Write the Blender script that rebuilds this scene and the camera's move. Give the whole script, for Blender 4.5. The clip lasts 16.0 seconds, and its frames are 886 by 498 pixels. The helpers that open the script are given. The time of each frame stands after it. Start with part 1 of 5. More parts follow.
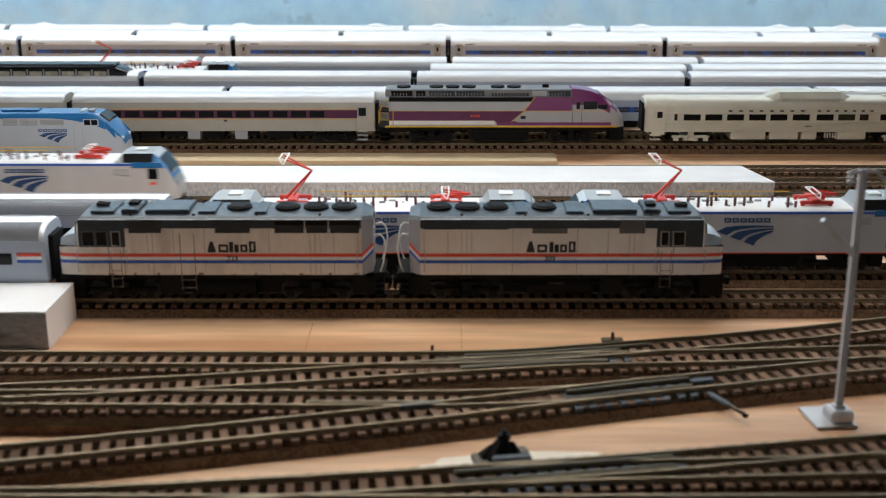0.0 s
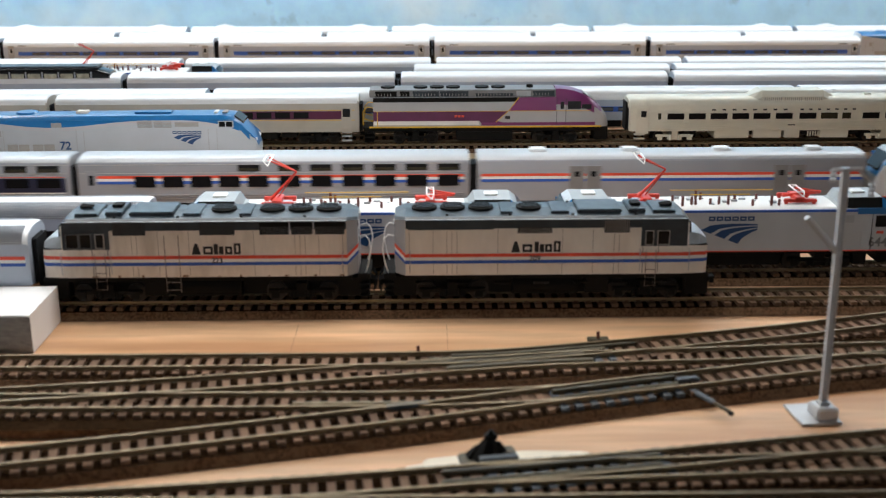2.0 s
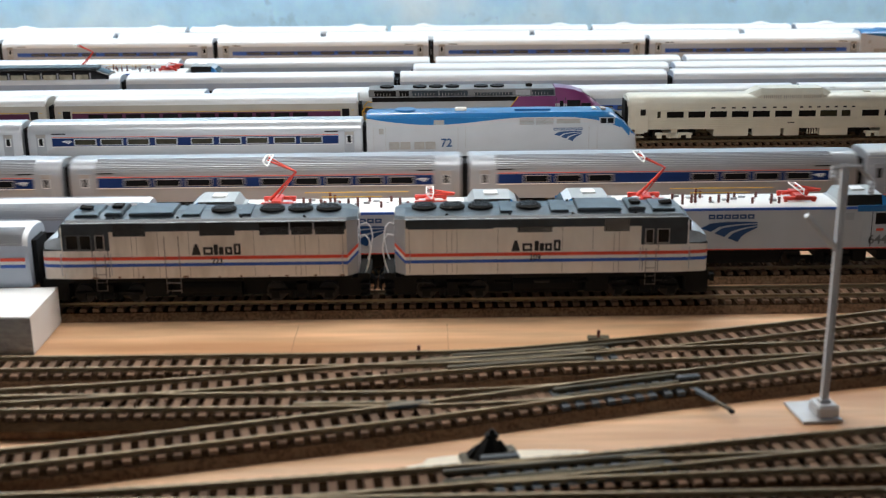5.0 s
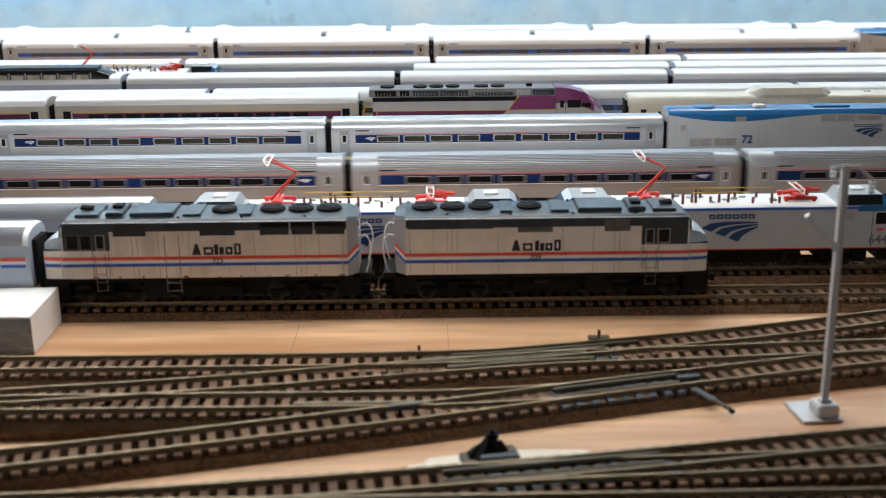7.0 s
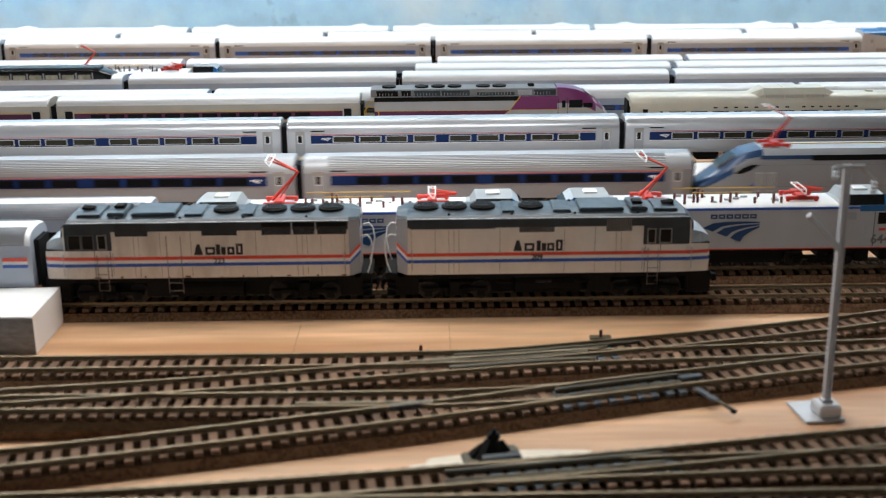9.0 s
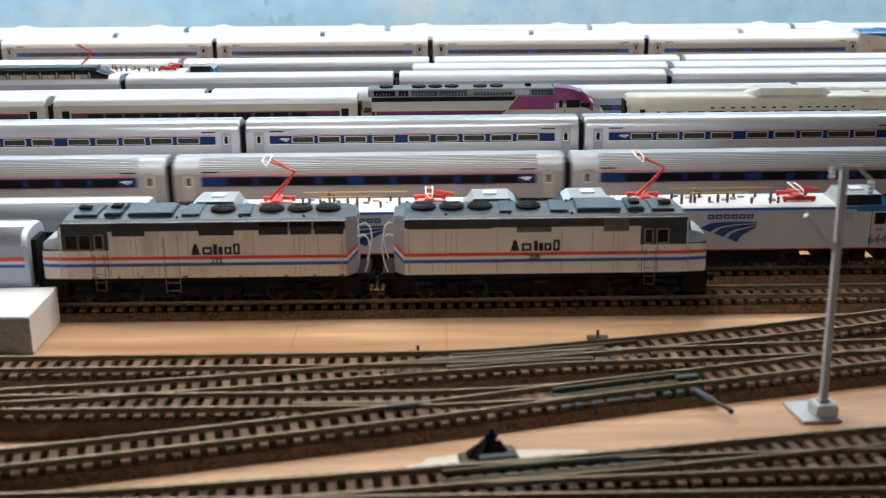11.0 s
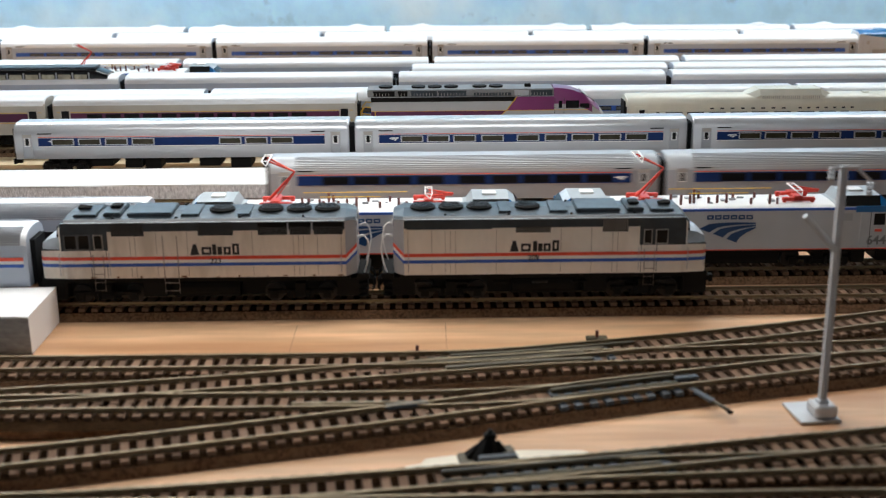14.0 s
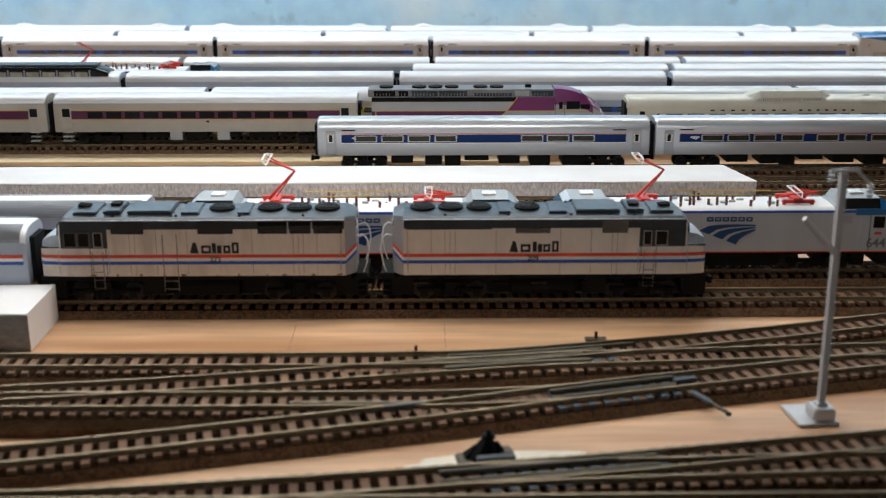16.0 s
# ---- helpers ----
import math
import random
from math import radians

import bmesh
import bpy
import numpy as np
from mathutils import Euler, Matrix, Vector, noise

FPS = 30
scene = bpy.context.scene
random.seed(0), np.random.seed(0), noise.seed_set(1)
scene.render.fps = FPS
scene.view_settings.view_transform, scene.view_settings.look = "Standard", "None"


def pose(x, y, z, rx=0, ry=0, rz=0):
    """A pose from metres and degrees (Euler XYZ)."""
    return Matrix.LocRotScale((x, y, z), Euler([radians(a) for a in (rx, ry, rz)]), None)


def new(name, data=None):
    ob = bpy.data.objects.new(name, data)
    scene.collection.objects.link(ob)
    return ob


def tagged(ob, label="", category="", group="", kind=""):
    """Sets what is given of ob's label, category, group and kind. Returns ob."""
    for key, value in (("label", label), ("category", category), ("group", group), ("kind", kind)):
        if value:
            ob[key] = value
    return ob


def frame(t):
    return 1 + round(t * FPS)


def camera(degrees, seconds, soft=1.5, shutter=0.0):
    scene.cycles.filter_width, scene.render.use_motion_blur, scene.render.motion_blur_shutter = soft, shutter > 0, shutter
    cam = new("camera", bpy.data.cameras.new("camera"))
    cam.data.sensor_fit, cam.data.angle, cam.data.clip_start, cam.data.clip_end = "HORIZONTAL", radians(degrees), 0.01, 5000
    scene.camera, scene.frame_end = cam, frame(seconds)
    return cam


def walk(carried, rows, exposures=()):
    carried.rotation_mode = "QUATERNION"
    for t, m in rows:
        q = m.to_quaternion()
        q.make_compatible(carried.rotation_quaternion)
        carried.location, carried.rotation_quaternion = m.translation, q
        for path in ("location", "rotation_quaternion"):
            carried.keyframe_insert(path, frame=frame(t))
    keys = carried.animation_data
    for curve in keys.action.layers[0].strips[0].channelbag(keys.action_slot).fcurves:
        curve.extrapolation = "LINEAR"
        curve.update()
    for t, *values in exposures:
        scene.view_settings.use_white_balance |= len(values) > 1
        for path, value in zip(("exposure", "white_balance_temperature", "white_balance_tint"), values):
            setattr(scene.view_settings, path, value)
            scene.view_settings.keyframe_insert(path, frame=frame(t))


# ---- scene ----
# All lengths are those of the models themselves (scale 1:87), in metres.
RT = 0.0095                      # top of the rails above the plywood
EYE = (0.0, 0.0, 0.24195)

cam = camera(41.24, 16.0, soft=1.05, shutter=0.28)
cam.data.dof.use_dof = True
cam.data.dof.focus_distance = 0.95
cam.data.dof.aperture_fstop = 13.0


def aim(yaw, pitch, roll):
    return pose(*EYE, 90 - pitch, 0, -yaw) @ pose(0, 0, 0, 0, 0, roll)


PATH = [(0.0, 0.0, 16.65, 0.0), (0.5, 0.02, 16.649, 0.0), (1.0, 0.219, 16.649, 0.05), (1.5, 0.544, 16.628, 0.02), (2.0, 0.749, 16.629, -0.2),
        (2.5, 0.656, 16.645, -0.445), (3.0, 0.793, 16.664, -0.461), (3.5, 0.761, 16.663, -0.486), (4.0, 0.747, 16.645, -0.46), (5.2, 0.75, 16.66, -0.48),
        (6.5, 0.752, 16.663, -0.491), (7.0, 0.731, 16.664, -0.488), (7.5, 0.793, 16.664, -0.461), (8.0, 0.779, 16.664, -0.477),
        (8.5, 0.756, 16.664, -0.481), (9.0, 0.643, 16.663, -0.523), (9.2, 0.77, 16.663, -0.48), (10.2, 0.775, 16.664, -0.47),
        (11.5, 0.79, 16.665, -0.454), (12.0, 0.747, 16.664, -0.478), (12.5, 0.747, 16.664, -0.478), (13.0, 0.793, 16.664, -0.461),
        (13.5, 0.752, 16.663, -0.491), (14.0, 0.823, 16.649, -0.386), (14.5, 0.823, 16.649, -0.386), (15.0, 0.831, 16.647, -0.3),
        (15.5, 0.837, 16.655, -0.184), (16.0, 0.843, 16.645, 0.0)]
walk(cam, [(t, aim(a, b, c)) for t, a, b, c in PATH], [(0.0, -0.34), (0.5, -0.34), (1.3, -0.12), (14.1, -0.12), (14.9, -0.33), (16.0, -0.33)])

# ---- light: a dim room, long lamps over the back of the layout, added fill lamps lower and in front ----
scene.view_settings.exposure = -0.1
world = bpy.data.worlds.new("room_air")
scene.world = world
world.use_nodes = True
world.node_tree.nodes["Background"].inputs[0].default_value = (0.75, 0.87, 1.0, 1)
world.node_tree.nodes["Background"].inputs[1].default_value = 0.25


def ceiling_and_fill_lamp(x, y, z, sx, sy, watts, color):
    d = bpy.data.lights.new("tube_and_fill_light", "AREA")
    d.shape, d.size, d.size_y, d.energy, d.color = "RECTANGLE", sx, sy, watts, color
    o = new("tube_and_fill_light", d)
    o.matrix_world = pose(x, y, z - 0.012)
    return o


CEIL = 1.35
# x, y, height, half length, watts
# First two hang over the back rows; the last three are added unseen fill.
LAMPS = [(-0.70, 1.66, 0.85, 0.6, 9.8), (0.70, 1.66, 0.85, 0.6, 7.0), (-0.10, 0.712, 0.34, 0.26, 0.66), (-1.05, -1.75, 0.62, 0.6, 4.0), (0.95, -1.75, 0.62, 0.6, 3.2)]
for lx, ly, lz, lh, lw in LAMPS:
    ceiling_and_fill_lamp(lx, ly, lz, lh * 2, 0.16, lw, (0.945, 0.985, 1.01))


# ---- materials ----
def mat(name, col, rough=0.5, metal=0.0, var=0.12, scale=60.0, bump=0.0, bscale=900.0, coat=0.0, dirt_or_tint=None, dirt_amt=0.5, stretch=(1, 1, 1), rnd=0.0, spec=0.5):
    m = bpy.data.materials.new(name)
    m.use_nodes = True
    nt = m.node_tree
    b = nt.nodes["Principled BSDF"]
    b.inputs["Roughness"].default_value, b.inputs["Metallic"].default_value = rough, metal
    b.inputs["Coat Weight"].default_value = coat
    b.inputs["Specular IOR Level"].default_value = spec
    tc = nt.nodes.new("ShaderNodeTexCoord")
    mp = nt.nodes.new("ShaderNodeMapping")
    mp.inputs["Scale"].default_value = stretch
    nt.links.new(tc.outputs["Object"], mp.inputs[0])
    n1 = nt.nodes.new("ShaderNodeTexNoise")
    n1.inputs["Scale"].default_value, n1.inputs["Detail"].default_value = scale, 6
    nt.links.new(mp.outputs[0], n1.inputs["Vector"])
    ramp = nt.nodes.new("ShaderNodeMapRange")
    ramp.inputs[1].default_value, ramp.inputs[2].default_value = 0.3, 0.7
    ramp.inputs[3].default_value, ramp.inputs[4].default_value = 1 - var, 1 + var
    nt.links.new(n1.outputs[0], ramp.inputs[0])
    mul = nt.nodes.new("ShaderNodeMix")
    mul.data_type, mul.blend_type = "RGBA", "MULTIPLY"
    mul.inputs[0].default_value = 1
    mul.inputs[6].default_value = (*col, 1)
    nt.links.new(ramp.outputs[0], mul.inputs[7])
    last = mul.outputs[2]
    if rnd:
        oi = nt.nodes.new("ShaderNodeObjectInfo")
        r2 = nt.nodes.new("ShaderNodeMapRange")
        r2.inputs[3].default_value, r2.inputs[4].default_value = 1 - rnd, 1 + rnd
        nt.links.new(oi.outputs["Random"], r2.inputs[0])
        m2 = nt.nodes.new("ShaderNodeMix")
        m2.data_type, m2.blend_type = "RGBA", "MULTIPLY"
        m2.inputs[0].default_value = 1
        nt.links.new(last, m2.inputs[6])
        nt.links.new(r2.outputs[0], m2.inputs[7])
        last = m2.outputs[2]
    if dirt_or_tint:
        n2 = nt.nodes.new("ShaderNodeTexNoise")
        n2.inputs["Scale"].default_value, n2.inputs["Detail"].default_value = scale * 0.23, 8
        nt.links.new(mp.outputs[0], n2.inputs["Vector"])
        r3 = nt.nodes.new("ShaderNodeMapRange")
        r3.inputs[1].default_value, r3.inputs[2].default_value, r3.inputs[4].default_value = 0.48, 0.68, dirt_amt
        nt.links.new(n2.outputs[0], r3.inputs[0])
        m3 = nt.nodes.new("ShaderNodeMix")
        m3.data_type = "RGBA"
        nt.links.new(r3.outputs[0], m3.inputs[0])
        nt.links.new(last, m3.inputs[6])
        m3.inputs[7].default_value = (*dirt_or_tint, 1)
        last = m3.outputs[2]
    nt.links.new(last, b.inputs["Base Color"])
    rr = nt.nodes.new("ShaderNodeMapRange")
    rr.inputs[3].default_value, rr.inputs[4].default_value = max(0.02, rough - 0.08), min(1, rough + 0.1)
    nt.links.new(n1.outputs[0], rr.inputs[0])
    nt.links.new(rr.outputs[0], b.inputs["Roughness"])
    if bump:
        n4 = nt.nodes.new("ShaderNodeTexNoise")
        n4.inputs["Scale"].default_value, n4.inputs["Detail"].default_value = bscale, 4
        nt.links.new(mp.outputs[0], n4.inputs["Vector"])
        bp = nt.nodes.new("ShaderNodeBump")
        bp.inputs["Strength"].default_value, bp.inputs["Distance"].default_value = bump, 0.001
        nt.links.new(n4.outputs[0], bp.inputs["Height"])
        nt.links.new(bp.outputs[0], b.inputs["Normal"])
    return m


M_PLY = mat("plywood", (0.69, 0.425, 0.245), 0.46, 0, 0.20, 44, 0.12, 500, spec=0.30, dirt_or_tint=(0.42, 0.20, 0.09), dirt_amt=0.8, stretch=(0.25, 2.5, 1))
M_BOARD = mat("pale_plywood", (0.66, 0.52, 0.32), 0.6, 0, 0.1, 12, 0.1, 500, stretch=(0.25, 2.5, 1))
M_FILL = mat("wood_filler", (0.80, 0.72, 0.58), 0.7, 0, 0.1, 30, 0.2, 300)
M_CORK = mat("cork", (0.150, 0.086, 0.050), 0.95, 0, 0.6, 600, 1.0, 1100, dirt_or_tint=(0.215, 0.135, 0.080), dirt_amt=0.7, spec=0.1)
M_TIE = mat("tie_brown", (0.170, 0.103, 0.066), 0.75, 0, 0.2, 500, 0.4, 2500, rnd=0.35, spec=0.12)
M_TIE_G = mat("tie_gray", (0.090, 0.102, 0.115), 0.6, 0, 0.2, 500, 0.3, 2500, rnd=0.2, spec=0.2)
M_RAIL = mat("rail_metal", (0.255, 0.200, 0.122), 0.38, 0.6, 0.15, 150, 0.1, 600, dirt_or_tint=(0.20, 0.15, 0.09), dirt_amt=0.5)
M_FROG = mat("turnout_plastic", (0.085, 0.068, 0.038), 0.6, 0.1, 0.3, 160, 0.3, 900, dirt_or_tint=(0.05, 0.04, 0.025), dirt_amt=0.8)
M_FOAM = mat("foam_skin", (0.86, 0.86, 0.86), 0.85, 0, 0.04, 30, 0.15, 500, dirt_or_tint=(0.72, 0.72, 0.72), dirt_amt=0.3)
M_FOAMCUT = mat("foam_cut", (0.55, 0.53, 0.53), 0.95, 0, 0.3, 420, 1.0, 600, stretch=(1, 1, 0.5))
# Shade of the front face is put into this grey, darker blotches over it.
M_FOAMSHADE = mat("foam_shaded_face", (0.33, 0.335, 0.34), 0.9, 0, 0.2, 260, 0.6, 500, dirt_or_tint=(0.10, 0.10, 0.11), dirt_amt=0.8, stretch=(0.6, 1, 1.6))
M_WALL = mat("sky_blue_paint", (0.43, 0.74, 1.0), 0.8, 0, 0.10, 26.0, 1.0, 60, dirt_or_tint=(0.70, 0.88, 0.99), dirt_amt=0.75)


def scuff(m, col, fine, wide, lo, hi):
    """Clustered worn spots where the paint has chipped."""
    nt = m.node_tree
    b = nt.nodes["Principled BSDF"]
    src = b.inputs["Base Color"].links[0].from_socket
    tc = nt.nodes.new("ShaderNodeTexCoord")
    a, c = nt.nodes.new("ShaderNodeTexNoise"), nt.nodes.new("ShaderNodeTexNoise")
    a.inputs["Scale"].default_value, a.inputs["Detail"].default_value = fine, 3
    c.inputs["Scale"].default_value, c.inputs["Detail"].default_value = wide, 2
    for q in (a, c):
        nt.links.new(tc.outputs["Object"], q.inputs["Vector"])
    add = nt.nodes.new("ShaderNodeMath")
    add.operation = "ADD"
    nt.links.new(a.outputs[0], add.inputs[0])
    nt.links.new(c.outputs[0], add.inputs[1])
    r = nt.nodes.new("ShaderNodeMapRange")
    r.inputs[1].default_value, r.inputs[2].default_value, r.inputs[4].default_value = lo, hi, 0.8
    nt.links.new(add.outputs[0], r.inputs[0])
    mix = nt.nodes.new("ShaderNodeMix")
    mix.data_type = "RGBA"
    nt.links.new(r.outputs[0], mix.inputs[0])
    nt.links.new(src, mix.inputs[6])
    mix.inputs[7].default_value = (*col, 1)
    nt.links.new(mix.outputs[2], b.inputs["Base Color"])


scuff(M_WALL, (0.33, 0.56, 0.74), 45.0, 7.0, 1.20, 1.32)
M_CEIL = mat("ceiling_white", (0.75, 0.75, 0.73), 0.9, 0, 0.04, 5)
M_ROOMWALL = mat("room_wall_gray", (0.50, 0.53, 0.57), 0.9, 0, 0.06, 4)
M_FLOOR = mat("floor_concrete", (0.38, 0.39, 0.40), 0.8, 0, 0.2, 6)
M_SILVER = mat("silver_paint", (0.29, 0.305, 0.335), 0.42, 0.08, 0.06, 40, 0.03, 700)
M_STEEL = mat("stainless", (0.35, 0.365, 0.39), 0.36, 0.3, 0.04, 40)
M_CHROME = mat("polished_steel", (0.55, 0.57, 0.60), 0.33, 0.45, 0.04, 30)
M_DEEPBLUE = mat("deep_blue_paint", (0.007, 0.045, 0.135), 0.35, 0, 0.08, 60, coat=0.3)
M_PLUM2 = mat("weathered_plum", (0.115, 0.022, 0.078), 0.4, 0, 0.12, 90, coat=0.2)
M_COMM = mat("stone_gray_paint", (0.43, 0.41, 0.37), 0.45, 0.05, 0.06, 60, 0.03, 700)
# Same cork as the sides; shade between the ties is put into its colour.
M_CORKSHADE = mat("shaded_cork_top", (0.026, 0.014, 0.007), 0.95, 0, 0.5, 500, 0.8, 1400, dirt_or_tint=(0.060, 0.033, 0.018), dirt_amt=0.5, spec=0.0)
M_LINE = mat("pencil_line", (0.22, 0.12, 0.07), 0.8, 0, 0.2, 200)
M_BUMP = mat("cab_roof_gray", (0.30, 0.32, 0.33), 0.4, 0, 0.1, 90)
M_PALE = mat("pale_body_gray", (0.47, 0.48, 0.50), 0.4, 0.05, 0.04, 50)
M_MIDNIGHT = mat("midnight_band", (0.009, 0.014, 0.045), 0.35, 0, 0.08, 60)
M_HOOD = mat("hood_gray", (0.20, 0.20, 0.20), 0.45, 0, 0.1, 90, 0.05, 700)
# Paler than the sides: overhead light on the roofs is put into these tones.
M_ROOFS = mat("lit_roof_silver", (0.42, 0.435, 0.455), 0.4, 0.2, 0.04, 20, 0.02, 400)
M_ROOFW = mat("lit_roof_white", (0.75, 0.765, 0.78), 0.4, 0.1, 0.04, 20, 0.02, 400)
M_F40 = mat("weathered_silver", (0.82, 0.775, 0.71), 0.5, 0.05, 0.03, 260, 0.03, 900, dirt_or_tint=(0.66, 0.58, 0.49), dirt_amt=0.3, stretch=(1.2, 1, 0.5), spec=0.3)
M_F40D = mat("grimy_silver", (0.79, 0.735, 0.66), 0.55, 0.05, 0.05, 320, 0.03, 900, dirt_or_tint=(0.40, 0.33, 0.25), dirt_amt=0.38, stretch=(1.3, 1, 0.40), spec=0.3)
M_GRILLE = mat("tan_gray_grille", (0.36, 0.335, 0.31), 0.6, 0.1, 0.1, 200)
M_RUST = mat("rust_brown", (0.20, 0.105, 0.055), 0.8, 0, 0.4, 400)
M_SLAT = mat("slate_slat", (0.085, 0.090, 0.095), 0.5, 0.1, 0.1, 200)
M_SEAM = mat("panel_seam", (0.20, 0.165, 0.14), 0.7, 0, 0.2, 200, spec=0.2)
M_NOSE = mat("pale_blue_gray", (0.44, 0.50, 0.55), 0.4, 0, 0.12, 200, dirt_or_tint=(0.26, 0.28, 0.30), dirt_amt=0.4)
# The bluer blotches paint a bluish reflection into the slate.
M_F40ROOF = mat("slate_roof", (0.019, 0.027, 0.034), 0.36, 0, 0.3, 160, 0.05, 900, dirt_or_tint=(0.042, 0.060, 0.076), dirt_amt=0.6)
M_LTGRAY = mat("light_gray_paint", (0.42, 0.43, 0.45), 0.42, 0.1, 0.05, 60)
M_EXPRESS = mat("express_silver", (0.26, 0.265, 0.275), 0.4, 0.1, 0.04, 50)
# Lit look of the dome panes is put into this cream; nothing glows.
M_DOMEPANE = mat("cream_lit_dome_glass", (0.40, 0.38, 0.29), 0.25, 0, 0.3, 120)
# Silver tinted blue to offset warm light bounced off the plywood.
M_FARSIDE = mat("bounce_offset_silver", (0.42, 0.47, 0.55), 0.4, 0.15, 0.04, 50)
M_ACS = mat("locomotive_gray", (0.53, 0.54, 0.555), 0.38, 0.15, 0.04, 50)
M_WHITE = mat("white_paint", (0.78, 0.78, 0.77), 0.4, 0, 0.05, 60)
M_RED = mat("red_paint", (0.74, 0.080, 0.040), 0.4, 0, 0.1, 90)
M_PANTO = mat("pantograph_red", (0.62, 0.045, 0.025), 0.35, 0, 0.1, 200)
M_BLUE = mat("stripe_blue", (0.026, 0.105, 0.46), 0.4, 0, 0.1, 90)
M_NAVY = mat("navy_band", (0.008, 0.025, 0.105), 0.45, 0, 0.08, 60, spec=0.12)
M_CABBLUE = mat("bright_blue", (0.004, 0.135, 0.36), 0.3, 0, 0.06, 60, coat=0.3)
M_LOGO = mat("logo_blue", (0.010, 0.055, 0.16), 0.4, 0, 0.08, 90)
M_PURPLE = mat("purple_paint", (0.19, 0.030, 0.135), 0.3, 0, 0.06, 60, coat=0.3)
M_PLUM = mat("plum_band", (0.085, 0.012, 0.055), 0.4, 0, 0.08, 60)
M_YELLOW = mat("yellow_paint", (0.70, 0.42, 0.03), 0.4, 0, 0.08, 90)
M_BLACK = mat("underframe_black", (0.006, 0.0055, 0.005), 0.65, 0, 0.3, 150, 0.1, 900, spec=0.15)
M_RUBBER = mat("diaphragm_black", (0.009, 0.009, 0.010), 0.7, 0, 0.2, 200, spec=0.15)
M_GLASS = mat("tinted_glass", (0.008, 0.008, 0.009), 0.10, 0, 0.1, 60, spec=0.22)
M_CREAM = mat("lit_cream_glass", (0.036, 0.033, 0.021), 0.16, 0, 0.35, 160, spec=0.2)
M_TAN = mat("railcar_stainless_beige", (0.68, 0.66, 0.56), 0.42, 0.1, 0.06, 60, 0.05, 600)
M_INSUL = mat("insulator_maroon", (0.13, 0.03, 0.022), 0.4, 0, 0.1, 200)
M_WHEEL = mat("wheel_metal", (0.022, 0.018, 0.015), 0.5, 0.5, 0.2, 300)
M_LETTER = mat("letter_dark", (0.012, 0.012, 0.014), 0.5, 0, 0.1, 90)
M_MAST = mat("mast_gray_plastic", (0.52, 0.52, 0.53), 0.35, 0.1, 0.06, 90, 0.04, 500)
M_LAMP = bpy.data.materials.new("lamp_diffuser")
M_LAMP.use_nodes = True
M_LAMP.node_tree.nodes["Principled BSDF"].inputs["Emission Color"].default_value = (1, 0.97, 0.93, 1)
M_LAMP.node_tree.nodes["Principled BSDF"].inputs["Emission Strength"].default_value = 5.0


# ---- mesh helpers ----
def bx(bm, x0, x1, y0, y1, z0, z1, bevel=0.0):
    vs = [bm.verts.new(p) for p in ((x0, y0, z0), (x1, y0, z0), (x1, y1, z0), (x0, y1, z0), (x0, y0, z1), (x1, y0, z1), (x1, y1, z1), (x0, y1, z1))]
    fs = [bm.faces.new([vs[i] for i in f]) for f in ((3, 2, 1, 0), (4, 5, 6, 7), (0, 1, 5, 4), (1, 2, 6, 5), (2, 3, 7, 6), (3, 0, 4, 7))]
    if bevel:
        es = {e for f in fs for e in f.edges}
        bmesh.ops.bevel(bm, geom=list(es), offset=bevel, segments=2, affect="EDGES")
    return fs


def B(x0, x1, y0, y1, z0, z1, bevel=0.0):
    bm = bmesh.new()
    bx(bm, x0, x1, y0, y1, z0, z1, bevel)
    return bm


def cyl(bm, p, q, r, n=10, r2=None):
    p, q = Vector(p), Vector(q)
    d = q - p
    m = Matrix.Translation((p + q) / 2) @ d.to_track_quat("Z", "Y").to_matrix().to_4x4()
    bmesh.ops.create_cone(bm, cap_ends=True, segments=n, radius1=r, radius2=r if r2 is None else r2, depth=d.length, matrix=m)


def loft(sections, caps=True):
    """sections: (x, [(y, z), ...]) with equal counts; closed rings."""
    bm = bmesh.new()
    rings = [[bm.verts.new((x, y, z)) for y, z in pts] for x, pts in sections]
    for a, b in zip(rings, rings[1:]):
        for i in range(len(a)):
            j = (i + 1) % len(a)
            bm.faces.new((a[i], b[i], b[j], a[j]))
    if caps:
        bm.faces.new(rings[0])
        bm.faces.new(rings[-1][::-1])
    bmesh.ops.recalc_face_normals(bm, faces=bm.faces)
    return bm


def poly(pts, y, depth):
    """A plate in the x-z plane: outline pts, its outer face at y, its back at y + depth."""
    bm = bmesh.new()
    a = [bm.verts.new((x, y, z)) for x, z in pts]
    b = [bm.verts.new((x, y + depth, z)) for x, z in pts]
    bm.faces.new(a)
    bm.faces.new(b[::-1])
    for i in range(len(a)):
        j = (i + 1) % len(a)
        bm.faces.new((a[i], a[j], b[j], b[i]))
    bmesh.ops.recalc_face_normals(bm, faces=bm.faces)
    return bm


def finish(bm, name, mats, smooth=False, pick=None):
    me = bpy.data.meshes.new(name)
    if not isinstance(mats, (list, tuple)):
        mats = [mats]
    bm.normal_update()
    if pick:
        for f in bm.faces:
            f.material_index = pick(f.calc_center_median(), f.normal)
    bm.normal_update()
    if smooth:
        for f in bm.faces:
            f.smooth = True
        for e in bm.edges:
            if len(e.link_faces) == 2 and e.calc_face_angle(0) > 0.6:
                e.smooth = False
    bm.to_mesh(me)
    bm.free()
    for m in mats:
        me.materials.append(m)
    return me


